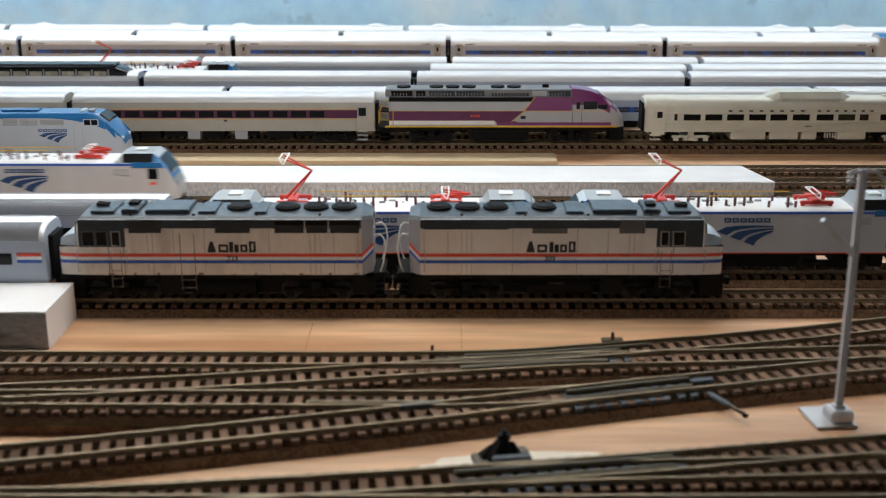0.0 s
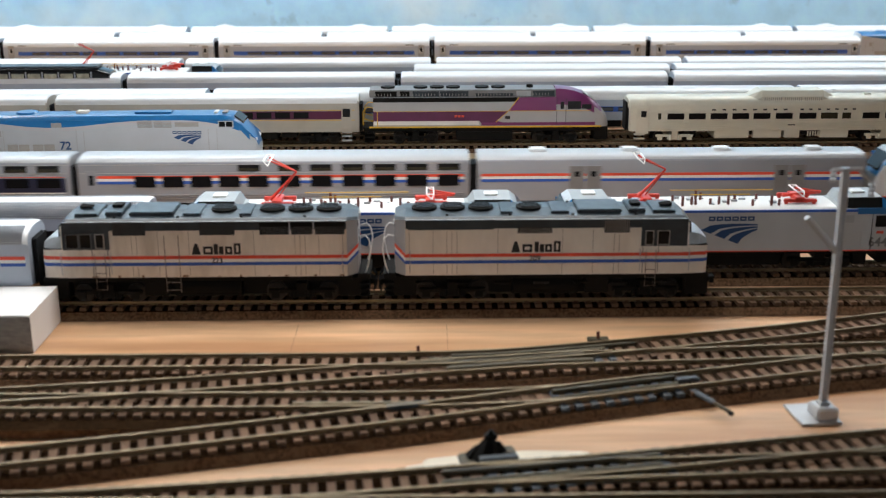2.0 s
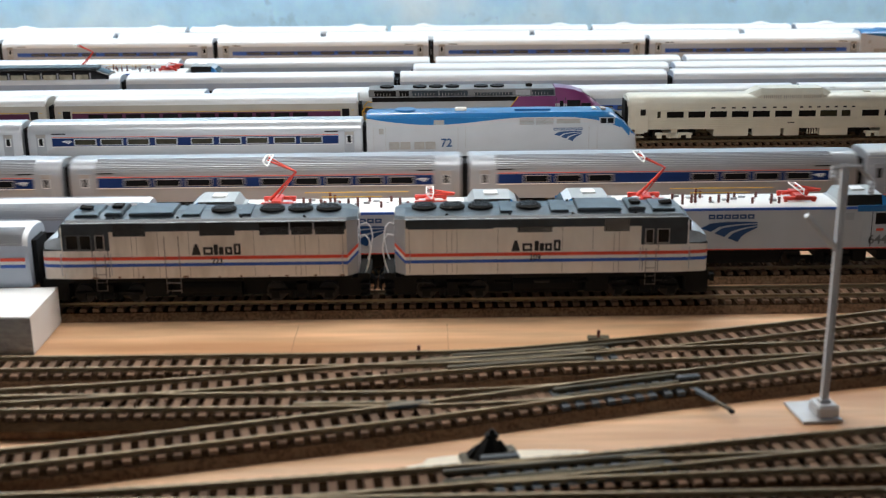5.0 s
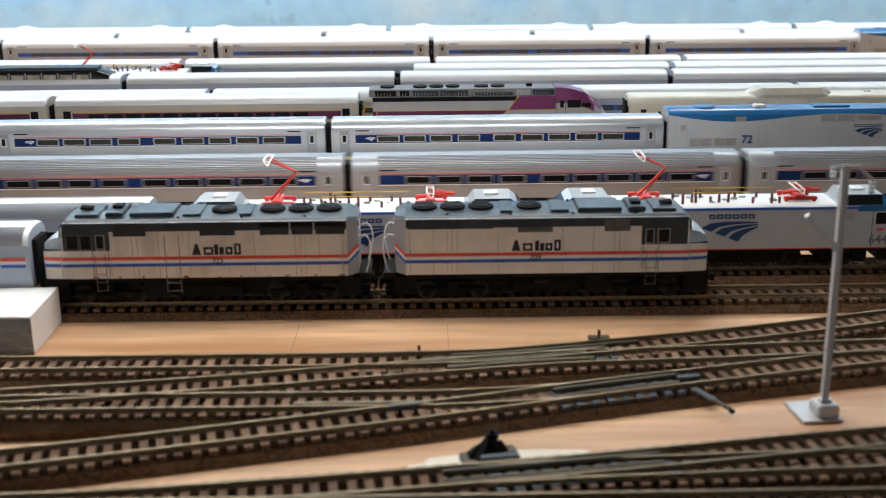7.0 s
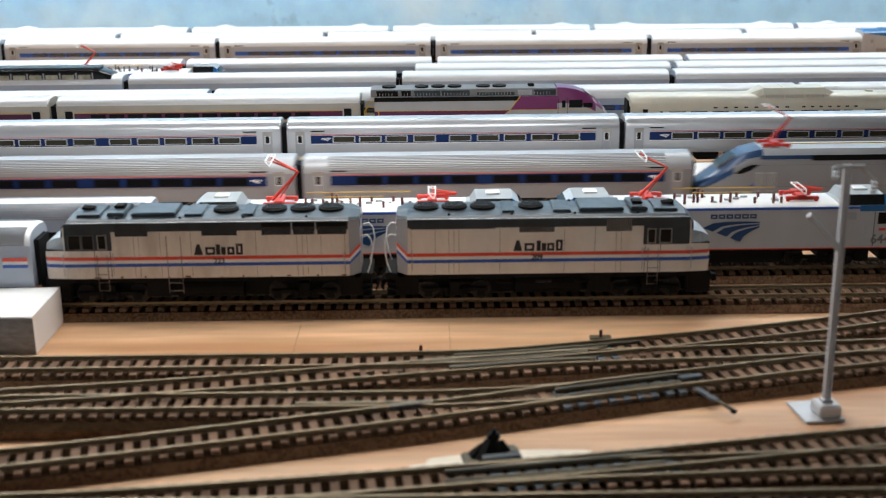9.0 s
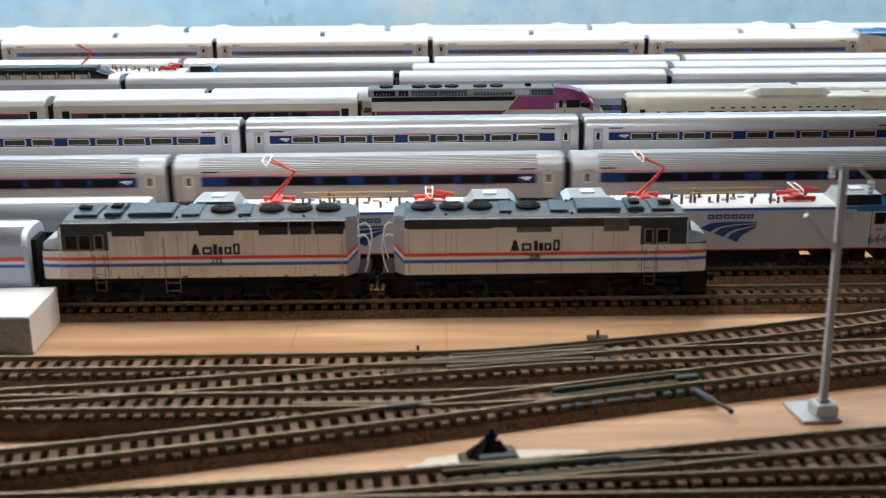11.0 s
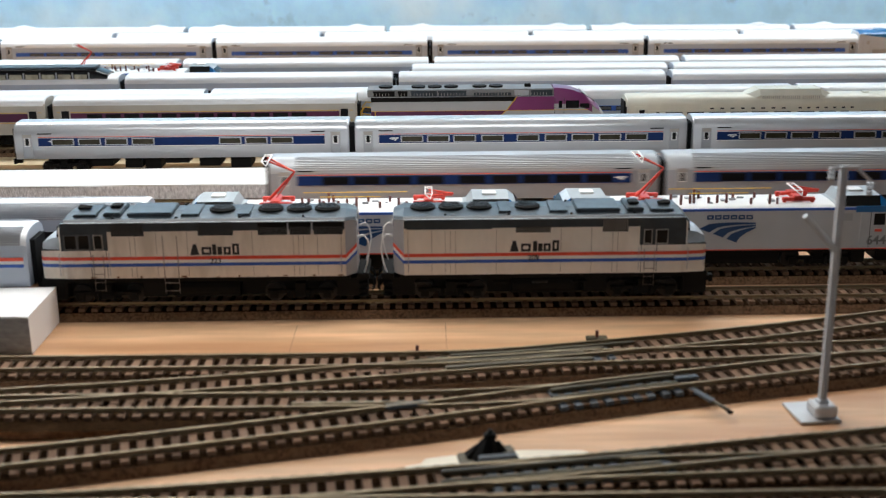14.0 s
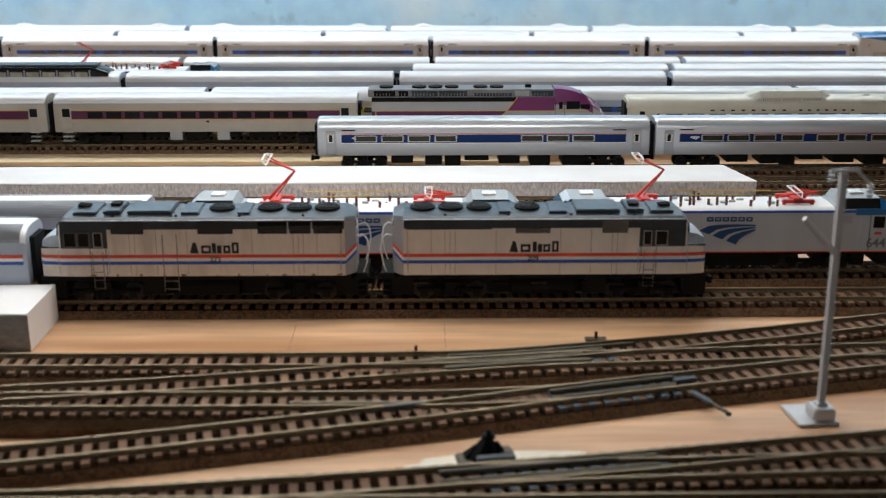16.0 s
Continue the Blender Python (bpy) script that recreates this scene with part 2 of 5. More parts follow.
def part(name, bm, material, parent, label="", smooth=False, pick=None):
    me = bm if isinstance(bm, bpy.types.Mesh) else finish(bm, name, material, smooth, pick)
    o = new(name, me)
    o.parent = parent
    if label:
        o["label"] = label
    return o


def thing(name, label, category, group="", m=None, kind=""):
    o = tagged(new(name), label, category, group, kind)
    if m is not None:
        o.matrix_world = m
    return o


def solid(name, bm, material, label, category, kind="", m=None, smooth=False, pick=None):
    o = tagged(new(name, finish(bm, name, material, smooth, pick)), label, category, "", kind)
    if m is not None:
        o.matrix_world = m
    return o


# ---- room and table ----
TX = 7.0
BACK = 1.93
solid("floor", B(-7.4, 7.4, -2.2, 2.2, -1.05, -1.0), M_FLOOR, "grey concrete floor below the layout table", "floor", "structure")
solid("ceiling", B(-7.4, 7.4, -2.2, 2.2, CEIL, CEIL + 0.05), M_CEIL, "plain white ceiling over the layout", "ceiling", "structure")
solid("wall_north", B(-7.4, 7.4, BACK, BACK + 0.08, -1.0, CEIL), M_WALL, "sky-blue painted backdrop wall with patchy paint", "wall", "structure")
solid("wall_south", B(-7.4, 7.4, -2.2, -2.12, -1.0, CEIL), M_ROOMWALL, "plain grey wall behind the camera", "wall", "structure")
solid("wall_west", B(-7.4, -7.3, -2.12, BACK, -1.0, CEIL), M_ROOMWALL, "plain grey side wall", "wall", "structure")
solid("wall_east", B(7.3, 7.4, -2.12, BACK, -1.0, CEIL), M_ROOMWALL, "plain grey side wall", "wall", "structure")
solid("ground", B(-TX, TX, 0.25, BACK, -0.018, 0.0), M_PLY, "bare reddish plywood table top of a model railway", "table top", "structure")
for lx, ly, lz, lh, lw in LAMPS:
    t = thing("ceiling_and_fill_light", "long white hung light, the low and front ones added as unseen fill", "ceiling light", "ceiling lights", pose(lx, ly, lz))
    part("housing", B(-lh - 0.02, lh + 0.02, -0.1, 0.1, 0.0102, 0.05, 0.006), M_WHITE, t)
    part("diffuser", B(-lh, lh, -0.08, 0.08, 0.0, 0.010), M_LAMP, t, "glowing white diffuser")
    for hx in (-lh * 0.8, lh * 0.8):
        part("hanger", B(hx - 0.003, hx + 0.003, -0.003, 0.003, 0.05, CEIL - lz), M_WHITE, t)


# ---- tracks ----
def resample(pts, step):
    """Points every step metres along a smooth line through pts, with their headings."""
    P = [Vector((x, y)) for x, y in pts]
    fine = []
    for i in range(len(P) - 1):
        p0, p1, p2, p3 = P[max(i - 1, 0)], P[i], P[i + 1], P[min(i + 2, len(P) - 1)]
        n = max(2, int((p2 - p1).length / 0.004))
        for k in range(n):
            u = k / n
            fine.append(0.5 * ((2 * p1) + (p2 - p0) * u + (2 * p0 - 5 * p1 + 4 * p2 - p3) * u * u + (3 * p1 - p0 - 3 * p2 + p3) * u ** 3))
    fine.append(P[-1])
    out, acc = [fine[0]], 0.0
    for a, b in zip(fine, fine[1:]):
        L = (b - a).length
        while acc + L >= step:
            a = a + (b - a) * ((step - acc) / L)
            L = (b - a).length
            acc = 0.0
            out.append(a)
        acc += L
    res = []
    for i, p in enumerate(out):
        d = (out[min(i + 1, len(out) - 1)] - out[max(i - 1, 0)]).normalized()
        res.append((p, d))
    return res


def sweep(line, profile):
    """profile: closed (offset to the left, z) ring swept along (point, heading) pairs."""
    bm = bmesh.new()
    rings = []
    for p, d in line:
        n = Vector((-d.y, d.x))
        rings.append([bm.verts.new((p.x + n.x * o, p.y + n.y * o, z)) for o, z in profile])
    for a, b in zip(rings, rings[1:]):
        for i in range(len(a)):
            j = (i + 1) % len(a)
            bm.faces.new((a[i], b[i], b[j], a[j]))
    bm.faces.new(rings[0])
    bm.faces.new(rings[-1][::-1])
    bmesh.ops.recalc_face_normals(bm, faces=bm.faces)
    return bm


def rail_profile(o):
    h0, h1 = 0.0071, RT
    return [(o - 0.0010, h0), (o - 0.0010, h0 + 0.0004), (o - 0.0003, h0 + 0.0007), (o - 0.0003, h1 - 0.0009), (o - 0.00055, h1 - 0.0006), (o - 0.00055, h1 - 0.0001), (o, h1),
            (o + 0.00055, h1 - 0.0001), (o + 0.00055, h1 - 0.0006), (o + 0.0003, h1 - 0.0009), (o + 0.0003, h0 + 0.0007), (o + 0.0010, h0 + 0.0004), (o + 0.0010, h0)]


TIE_MESH = {}


def tie_mesh(m, half=0.0137):
    key = (m.name, half)
    if key not in TIE_MESH:
        bm = bmesh.new()
        bx(bm, -0.0019, 0.0019, -half, half, 0.0048, 0.0071)
        for o in (-0.00825, 0.00825):       # tie plates and spike heads
            bx(bm, -0.0012, 0.0012, o - 0.0019, o + 0.0019, 0.0071, 0.0077)
        TIE_MESH[key] = finish(bm, "tie", m)
    return TIE_MESH[key]


def track(pts, label, near=True, cork=True, gray=None, lift=0.0, jog=0.0003, cork_w=0.0155):
    """A length of track on a cork bed along its centre line."""
    t = thing("track", label, "model track", "tracks", pose(0, 0, lift))
    line = resample(pts, 0.0076)
    for o in (-0.00825, 0.00825):
        part("rail", sweep(line, rail_profile(o)), M_RAIL, t)
    if cork:
        w = cork_w
        # Upward faces take the cork darkened by painted-in tie shade.
        part("roadbed", sweep(line[::2] + [line[-1]] if len(line) % 2 == 0 else line[::2], [(-w - 0.0028, 0.0003), (-w, 0.0050), (w, 0.0050), (w + 0.0028, 0.0003)]), [M_CORK, M_CORKSHADE], t, "dark speckled cork roadbed", False, lambda c, n: 1 if n.z > 0.9 else 0)
    if near:
        for i, (p, d) in enumerate(line):
            m = M_TIE_G if gray and gray[0] < p.x < gray[1] else M_TIE
            o = part("tie", tie_mesh(m), None, t)
            o.matrix_basis = pose(p.x + random.uniform(-jog, jog), p.y, 0, 0, 0, math.degrees(math.atan2(d.y, d.x)) + random.uniform(-1.5, 1.5))
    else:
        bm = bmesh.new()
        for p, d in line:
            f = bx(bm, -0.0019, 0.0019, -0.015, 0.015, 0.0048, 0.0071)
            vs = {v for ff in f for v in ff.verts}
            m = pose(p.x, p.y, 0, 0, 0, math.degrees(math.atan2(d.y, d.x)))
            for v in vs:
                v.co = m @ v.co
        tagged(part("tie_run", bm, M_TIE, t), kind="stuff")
    return t


def off(pts, o):
    """The centre line, from points on the far rail."""
    out = []
    for i, (x, y) in enumerate(pts):
        a, b = pts[max(i - 1, 0)], pts[min(i + 1, len(pts) - 1)]
        d = Vector((b[0] - a[0], b[1] - a[1])).normalized()
        out.append((x + d.y * o, y - d.x * o))
    return out


YE1, YE2, YX2, YX1, YD, YC, YB = 0.6817, 0.7378, 0.933, 0.984, 0.8777, 1.035, 1.151
G2 = 0.00825
A_F = [(-0.42, 0.5875), (-0.237, 0.5875), (-0.116, 0.587), (-0.025, 0.587), (0.03, 0.5895), (0.082, 0.5985), (0.1135, 0.605), (0.146, 0.612), (0.18, 0.620), (0.214, 0.6285), (0.256, 0.6405), (0.42, 0.686)]
B_F = [(-0.42, 0.521), (-0.221, 0.544), (-0.153, 0.552), (-0.083, 0.5625), (-0.025, 0.5725), (0.02, 0.5795), (0.065, 0.586), (0.111, 0.589), (0.157, 0.5916), (0.213, 0.5957), (0.42, 0.606)]
C_F = [(-0.42, 0.5376), (-0.219, 0.5376), (-0.023, 0.5365), (0.018, 0.5376), (0.061, 0.542), (0.105, 0.552)]
D_F = [(-0.42, 0.426), (-0.1965, 0.4755), (-0.137, 0.489), (-0.075, 0.5042), (-0.0065, 0.521), (0.0605, 0.5395), (0.105, 0.5515), (0.135, 0.5587), (0.165, 0.566), (0.197, 0.5736), (0.235, 0.582), (0.42, 0.622)]
E_F = [(-0.42, 0.428), (-0.182, 0.4355), (-0.125, 0.439), (-0.067, 0.4455), (-0.008, 0.453), (0.053, 0.462), (0.103, 0.470), (0.155, 0.479), (0.20, 0.4864), (0.42, 0.522)]
F_F = [(-0.42, 0.4305), (0.0, 0.4301), (0.42, 0.4305)]
G_F = [(0.02, 0.4565), (0.06, 0.4605), (0.1137, 0.4635), (0.194, 0.467), (0.42, 0.474)]
TRK = "weathered metal rails on brown plastic ties over cork"
track(off(A_F, G2), TRK, gray=(0.025, 0.098))
track(off(B_F, G2), TRK, lift=-0.0003)
track(off(C_F, G2), TRK, lift=-0.0006)
track(off(D_F, G2), TRK, gray=(0.06, 0.125))
track(off(E_F, G2), TRK, gray=(0.02, 0.105))
track(off(F_F, G2), TRK, lift=-0.0003)
track(off(G_F, G2), TRK, lift=-0.0006)


def infill(pts, lo, hi, half, z1, name, label, m):
    """A moulded strip between the rails of a turnout."""
    line = [q for q in resample(off(pts, G2), 0.006) if lo < q[0].x < hi]
    return tagged(part(name, sweep(line, [(-half, 0.0071), (-half, z1 - 0.0004), (-half + 0.0005, z1), (half - 0.0005, z1), (half, z1 - 0.0004), (half, 0.0071)]), m, None), label, "turnout part", "", "structure")


for dy in (-0.0042, 0.0, 0.0042):
    infill([(x, y + dy) for x, y in A_F], -0.005 + dy * 3, 0.100 + dy * 4, 0.0011, 0.0090, "point_blade", "olive moulded switch point blade", M_FROG)
solid("roadbed_pad", B(-0.60, -0.035, 0.5040, 0.5145, 0.0003, 0.0046), [M_CORK, M_CORKSHADE], "dark cork sheet beside the crossing tracks", "roadbed", "structure", None, False, lambda c, n: 1 if n.z > 0.9 else 0)
for fx, fy, fr, fl in ((-0.0105, 0.5205, 13, 0.0105), (0.1305, 0.5495, 12, 0.0060), (0.0300, 0.4640, 9, 0.0085)):
    solid("frog_plate", B(-fl, fl, -0.0021, 0.0021, 0.0073, 0.0093, 0.0004), M_TIE_G, "blue-grey metal frog plate between rails", "turnout part", "structure", pose(fx, fy, 0, 0, 0, fr))
infill([(x, y - 0.0030) for x, y in B_F], 0.005, 0.090, 0.0016, 0.0092, "point_blade", "olive switch point blade", M_FROG)
infill([(x, y + 0.0045) for x, y in D_F], 0.055, 0.130, 0.0011, 0.0093, "point_blade", "olive switch point blade", M_FROG)
infill([(x, y - 0.0045) for x, y in D_F], 0.055, 0.130, 0.0011, 0.0093, "point_blade", "olive switch point blade", M_FROG)
infill([(x, y - 0.0050) for x, y in C_F], -0.070, 0.000, 0.0010, 0.0091, "check_rail", "dark check rail at a crossing", M_RAIL)
infill([(x, y + 0.0045) for x, y in E_F], 0.000, 0.100, 0.0012, 0.0093, "point_blade", "olive switch point blade", M_FROG)
infill([(x, y - 0.0045) for x, y in E_F], 0.000, 0.100, 0.0012, 0.0093, "point_blade", "olive switch point blade", M_FROG)
track([(-0.8, YE1), (0, YE1), (0.8, YE1)], TRK)
track([(-0.8, YE2), (0, YE2), (0.8, YE2)], TRK)
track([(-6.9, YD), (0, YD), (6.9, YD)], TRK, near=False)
for yy in (YX2, YX1, YC, YB):
    track([(-0.5, yy), (0, yy), (0.5, yy)], TRK)
    far = 2.4 if yy == YC else 1.6
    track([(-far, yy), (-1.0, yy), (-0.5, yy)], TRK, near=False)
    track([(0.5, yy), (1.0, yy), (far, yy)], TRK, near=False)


# ---- rolling stock: local x forward, y = 0 on the centre line, z = 0 on the rail heads ----
def ring(w, z0, ze, zt, flutes=0, belly=0.0, top=None):
    """A car's cross-section: side from z0 up to the eave ze, roof arc up to zt."""
    side = [(w - belly, z0)]
    if flutes:
        n = flutes * 2
        for i in range(1, n):
            u = i / n
            side.append((w - belly * (1 - u) ** 2 - (0.00018 if i % 2 else 0.0), z0 + (ze - z0) * u))
    elif belly:
        side.append((w - belly * 0.2, z0 + (ze - z0) * 0.35))
    side.append((w, ze))
    roof = []
    for k in range(1, 7):
        a = math.pi / 2 * k / 7
        roof.append((w * math.cos(a) ** 0.75, ze + (zt - ze) * math.sin(a) ** 0.8))
    right = side + roof
    return [(-y, z) for y, z in right] + [(0, zt)] + [(y, z) for y, z in right[::-1]]


def plate(parent, name, x0, x1, z0, z1, w, m, depth=0.0006, proud=0.0002, sides=(-1, 1), label="", bevel=0.0):
    for s in sides:
        y0, y1 = sorted((s * (w + proud), s * (w - depth)))
        part(name, B(x0, x1, y0, y1, z0, z1, bevel), m, parent, label)


BOGIE_CACHE = {}


def bogie(parent, x, wheelbase=0.0295, wr=0.0053, axles=2, m=None, wide=0.0125):
    """A truck with side frames, bolster, springs and turned wheels."""
    m = m or M_BLACK
    key = (wheelbase, wr, axles, m.name, wide)
    if key not in BOGIE_CACHE:
        bm = bmesh.new()
        h = wheelbase / 2
        for s in (-1, 1):
            y0, y1 = sorted((s * wide, s * (wide - 0.0022)))
            bx(bm, -h - 0.004, h + 0.004, y0, y1, 0.0062, 0.0088, 0.0004)
            bx(bm, -h * 0.5, h * 0.5, y0, y1, 0.0035, 0.0064, 0.0003)
            for k in range(axles):
                xx = -h + wheelbase * k / (axles - 1)
                bx(bm, xx - 0.0024, xx + 0.0024, min(s * wide, s * (wide + 0.001)), max(s * wide, s * (wide + 0.001)), 0.0035, 0.0082)
            for xx in (-h * 0.28, h * 0.28):
                cyl(bm, (xx, s * (wide + 0.0005), 0.0035), (xx, s * (wide + 0.0005), 0.0088), 0.0012, 8)
        bx(bm, -0.003, 0.003, -wide, wide, 0.0075, 0.0125)
        frame_me = finish(bm, "side_frame", m)
        bm = bmesh.new()
        for s in (-1, 1):
            cyl(bm, (0, s * 0.0070, wr), (0, s * 0.0094, wr), wr, 20)
            cyl(bm, (0, s * 0.0066, wr), (0, s * 0.0071, wr), wr * 1.09, 20)
        cyl(bm, (0, -0.011, wr), (0, 0.011, wr), 0.0012, 8)
        BOGIE_CACHE[key] = (frame_me, finish(bm, "wheelset", M_WHEEL))
    fm, wm = BOGIE_CACHE[key]
    f = part("bogie", fm, None, parent, "black bogie frame")
    f.matrix_basis = pose(x, 0, 0)
    for k in range(axles):
        wz = part("wheelset", wm, None, f)
        wz.matrix_basis = pose(-wheelbase / 2 + wheelbase * k / (axles - 1), 0, 0)
    return f


def coupler(parent, x, s):
    bm = B(min(x, x + s * 0.0065), max(x, x + s * 0.0065), -0.0012, 0.0012, 0.0075, 0.0105)
    bx(bm, min(x + s * 0.005, x + s * 0.0075), max(x + s * 0.005, x + s * 0.0075), -0.0022, 0.0022, 0.0068, 0.0112)
    part("coupler", bm, M_BLACK, parent)


def diaphragm(parent, x, s, w=0.0095, z0=0.0125, z1=0.040, d=0.003):
    bm = bmesh.new()
    for k in range(3):
        e = 0.0007 * (k % 2)
        xa, xb = x + s * d * k / 3, x + s * d * (k + 1) / 3
        bx(bm, min(xa, xb), max(xa, xb), -w + e, w - e, z0 + e, z1 - e)
    part("diaphragm", bm, M_RUBBER, parent, "black ribbed gangway diaphragm")


def logo(parent, x, z, h, w, m, sides=(-1, 1)):
    """Three swept bands that fan out, a travel mark drawn as plain shapes."""
    L = h * 2.6
    for s in sides:
        d = 1 if s < 0 else -1
        for k in range(3):
            t0, t1 = k / 3 + 0.03, (k + 1) / 3 - 0.06
            pts = []
            for i in range(7):
                u = i / 6
                pts.append((x + d * (-L / 2 + L * (t0 * 0.72) * (1 - u) + L * u), z - h / 2 + h * (0.72 - 0.72 * t0) * (1 - u) + h * (u ** 0.6) * (0.96 - 0.1 * k)))
            low = []
            for i in range(7):
                u = i / 6
                low.append((x + d * (-L / 2 + L * (t1 * 0.72) * (1 - u) + L * u), z - h / 2 + h * (0.72 - 0.72 * t1) * (1 - u) + h * (u ** 0.6) * (0.90 - 0.1 * k)))
            part("emblem_band", poly(pts + low[::-1], s * (w + 0.00025), -s * 0.0006), m, parent)


def word_bar(parent, x0, x1, z0, z1, n, w, m, sides=(-1,), tall=None, fill=0.76, stroke=0.0, wide=None):
    """Lettering shown as a row of plain upright blocks, hollow where a stroke is given."""
    tall, wide = tall or [1.0] * n, wide or [1.0] * n
    for s in sides:
        x = x0
        for k in range(n):
            y0, y1 = sorted((s * (w + 0.00025), s * (w - 0.0004)))
            kk = k if s < 0 else n - 1 - k
            step = (x1 - x0) * wide[kk] / sum(wide)
            xa, xb, top = x, x + step * fill, z0 + (z1 - z0) * tall[kk]
            bm = bmesh.new()
            if stroke and k == (0 if s < 0 else n - 1) and wide[kk] != 1.0:
                bm.free()
                mid = (xa + xb) / 2
                bm = poly([(xa, z0), (xb, z0), (mid + stroke * 0.6, top), (mid - stroke * 0.6, top)], s * (w + 0.00025), -s * 0.0006)
            elif stroke and wide[kk] > 0.7:
                bx(bm, xa, xa + stroke, y0, y1, z0, top)
                bx(bm, xb - stroke, xb, y0, y1, z0, top)
                bx(bm, xa + stroke, xb - stroke, y0, y1, top - stroke, top)
                bx(bm, xa + stroke, xb - stroke, y0, y1, z0, z0 + stroke)
            else:
                bx(bm, xa, xb, y0, y1, z0, top)
            part("name_bar", bm, m, parent)
            x += step


def number(parent, text, x, z, h, w, m, turn=False):
    cu = bpy.data.curves.new("road_number", "FONT")
    cu.body, cu.size, cu.align_x, cu.extrude, cu.offset = text, h * 1.4, "CENTER", 0.0001, h * 0.03
    o = bpy.data.objects.new("road_number", cu)
    scene.collection.objects.link(o)
    me = bpy.data.meshes.new_from_object(o.evaluated_get(bpy.context.evaluated_depsgraph_get()))
    bpy.data.objects.remove(o)
    me.materials.clear()
    me.materials.append(m)
    q = part("road_number", me, None, parent)
    q.matrix_basis = pose(x, w + 0.0002, z, 90, 0, 180) if turn else pose(x, -w - 0.0002, z, 90, 0, 0)


def underbody(parent, L, m=None, rnd=None):
    r = rnd or random.Random(3)
    x = -L * 0.28
    while x < L * 0.27:
        d = r.uniform(0.012, 0.03)
        z = r.uniform(0.004, 0.009)
        part("equipment_box", B(x, x + d, -0.0135, 0.0135, z, 0.0165, 0.0004), m or M_BLACK, parent)
        x += d + r.uniform(0.002, 0.012)


def coach(label, style, group, L=0.2935, m=None, shine=False, cafe=False):
    """A passenger car. Styles: amfleet, accent, baggage, viewliner, viewliner_stripe, commuter, smooth, dome, distant."""
    t = thing("passenger_car", label, "train car", group, m)
    h = L / 2
    w = 0.0172
    if style in ("amfleet", "accent", "distant"):
        zt, ze, z0, fl, belly = 0.0460, 0.0350, 0.0140, 12, 0.0016
    elif style in ("baggage", "viewliner", "viewliner_stripe"):
        zt, ze, z0, fl, belly = 0.0480, 0.0428, 0.0130, 0, 0.0003
    elif style == "commuter":
        zt, ze, z0, fl, belly = 0.0490, 0.0415, 0.0135, 0, 0.0004
    else:
        zt, ze, z0, fl, belly = 0.0475, 0.0385, 0.0130, 10, 0.0006
    if shine:
        fl = 0
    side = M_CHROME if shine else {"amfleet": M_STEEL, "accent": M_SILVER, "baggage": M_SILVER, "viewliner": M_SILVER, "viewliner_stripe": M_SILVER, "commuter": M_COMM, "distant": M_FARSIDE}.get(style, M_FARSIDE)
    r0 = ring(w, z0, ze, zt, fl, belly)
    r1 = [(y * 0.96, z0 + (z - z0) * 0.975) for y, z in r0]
    # Faces above the eave take the roof tone with light painted in.
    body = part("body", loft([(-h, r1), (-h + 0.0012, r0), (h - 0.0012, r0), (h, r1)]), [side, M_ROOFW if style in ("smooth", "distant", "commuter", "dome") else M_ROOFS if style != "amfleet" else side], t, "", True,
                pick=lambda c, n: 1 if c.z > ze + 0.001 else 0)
    if style in ("amfleet", "accent", "distant"):
        for k in range(0 if shine or style == "distant" else 9):
            a = math.pi / 2 * (0.10 + 0.085 * k)
            yy, zz = w * math.cos(a) ** 0.75, ze + (zt - ze) * math.sin(a) ** 0.8
            for s in (-1, 1):
                part("roof_rib", B(-h + 0.02, h - 0.02, s * yy - 0.00035, s * yy + 0.00035, zz - 0.0005, zz + 0.00035), M_STEEL if style == "amfleet" else M_ROOFS, t)
        wb0, wb1 = (0.0258, 0.0328) if style != "distant" else (0.0230, 0.0284)
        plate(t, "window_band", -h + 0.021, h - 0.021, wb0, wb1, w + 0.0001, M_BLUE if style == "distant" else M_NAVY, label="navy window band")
        if style != "distant":
            plate(t, "trim_line", -h + 0.021, h - 0.021, wb1 + 0.0007, wb1 + 0.0011, w + 0.0001, M_RED)
        xs = [-h + L * u for u in ((0.171, 0.250, 0.329, 0.413, 0.520, 0.604, 0.685, 0.767, 0.847) if not cafe else (0.145, 0.225, 0.305, 0.385, 0.645, 0.723, 0.800) if shine else (0.173, 0.255, 0.337, 0.603, 0.685, 0.766, 0.847))]
        for x in xs:
            plate(t, "window", x - 0.0098, x + 0.0098, wb0 + 0.0006, wb1 - 0.0006, w + 0.0002, M_CHROME if shine else M_GRILLE if style == "amfleet" else M_BLACK, sides=(-1, 1))
            q = 0.0089 if style == "amfleet" else 0.0095
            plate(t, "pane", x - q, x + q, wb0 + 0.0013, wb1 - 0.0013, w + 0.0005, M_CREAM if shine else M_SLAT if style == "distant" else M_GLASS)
        if shine or style == "amfleet":
            plate(t, "trim_line", -h + 0.021, h - 0.021, wb0 - 0.0009, wb0 - 0.0003, w + 0.0001, M_WHITE)
        if style != "distant":
            logo(t, (-h + 0.034) if shine else (h - 0.029), 0.0292, 0.0034, w + 0.0002, M_WHITE)
        for s in (-1, 1):
            plate(t, "door", s * (h - 0.0115) - 0.0042, s * (h - 0.0115) + 0.0042, 0.0152, 0.0365, w + 0.0001, M_STEEL)
            plate(t, "door_window", s * (h - 0.0115) - 0.0017, s * (h - 0.0115) + 0.0017, 0.0265, 0.0325, w + 0.0003, M_GLASS)
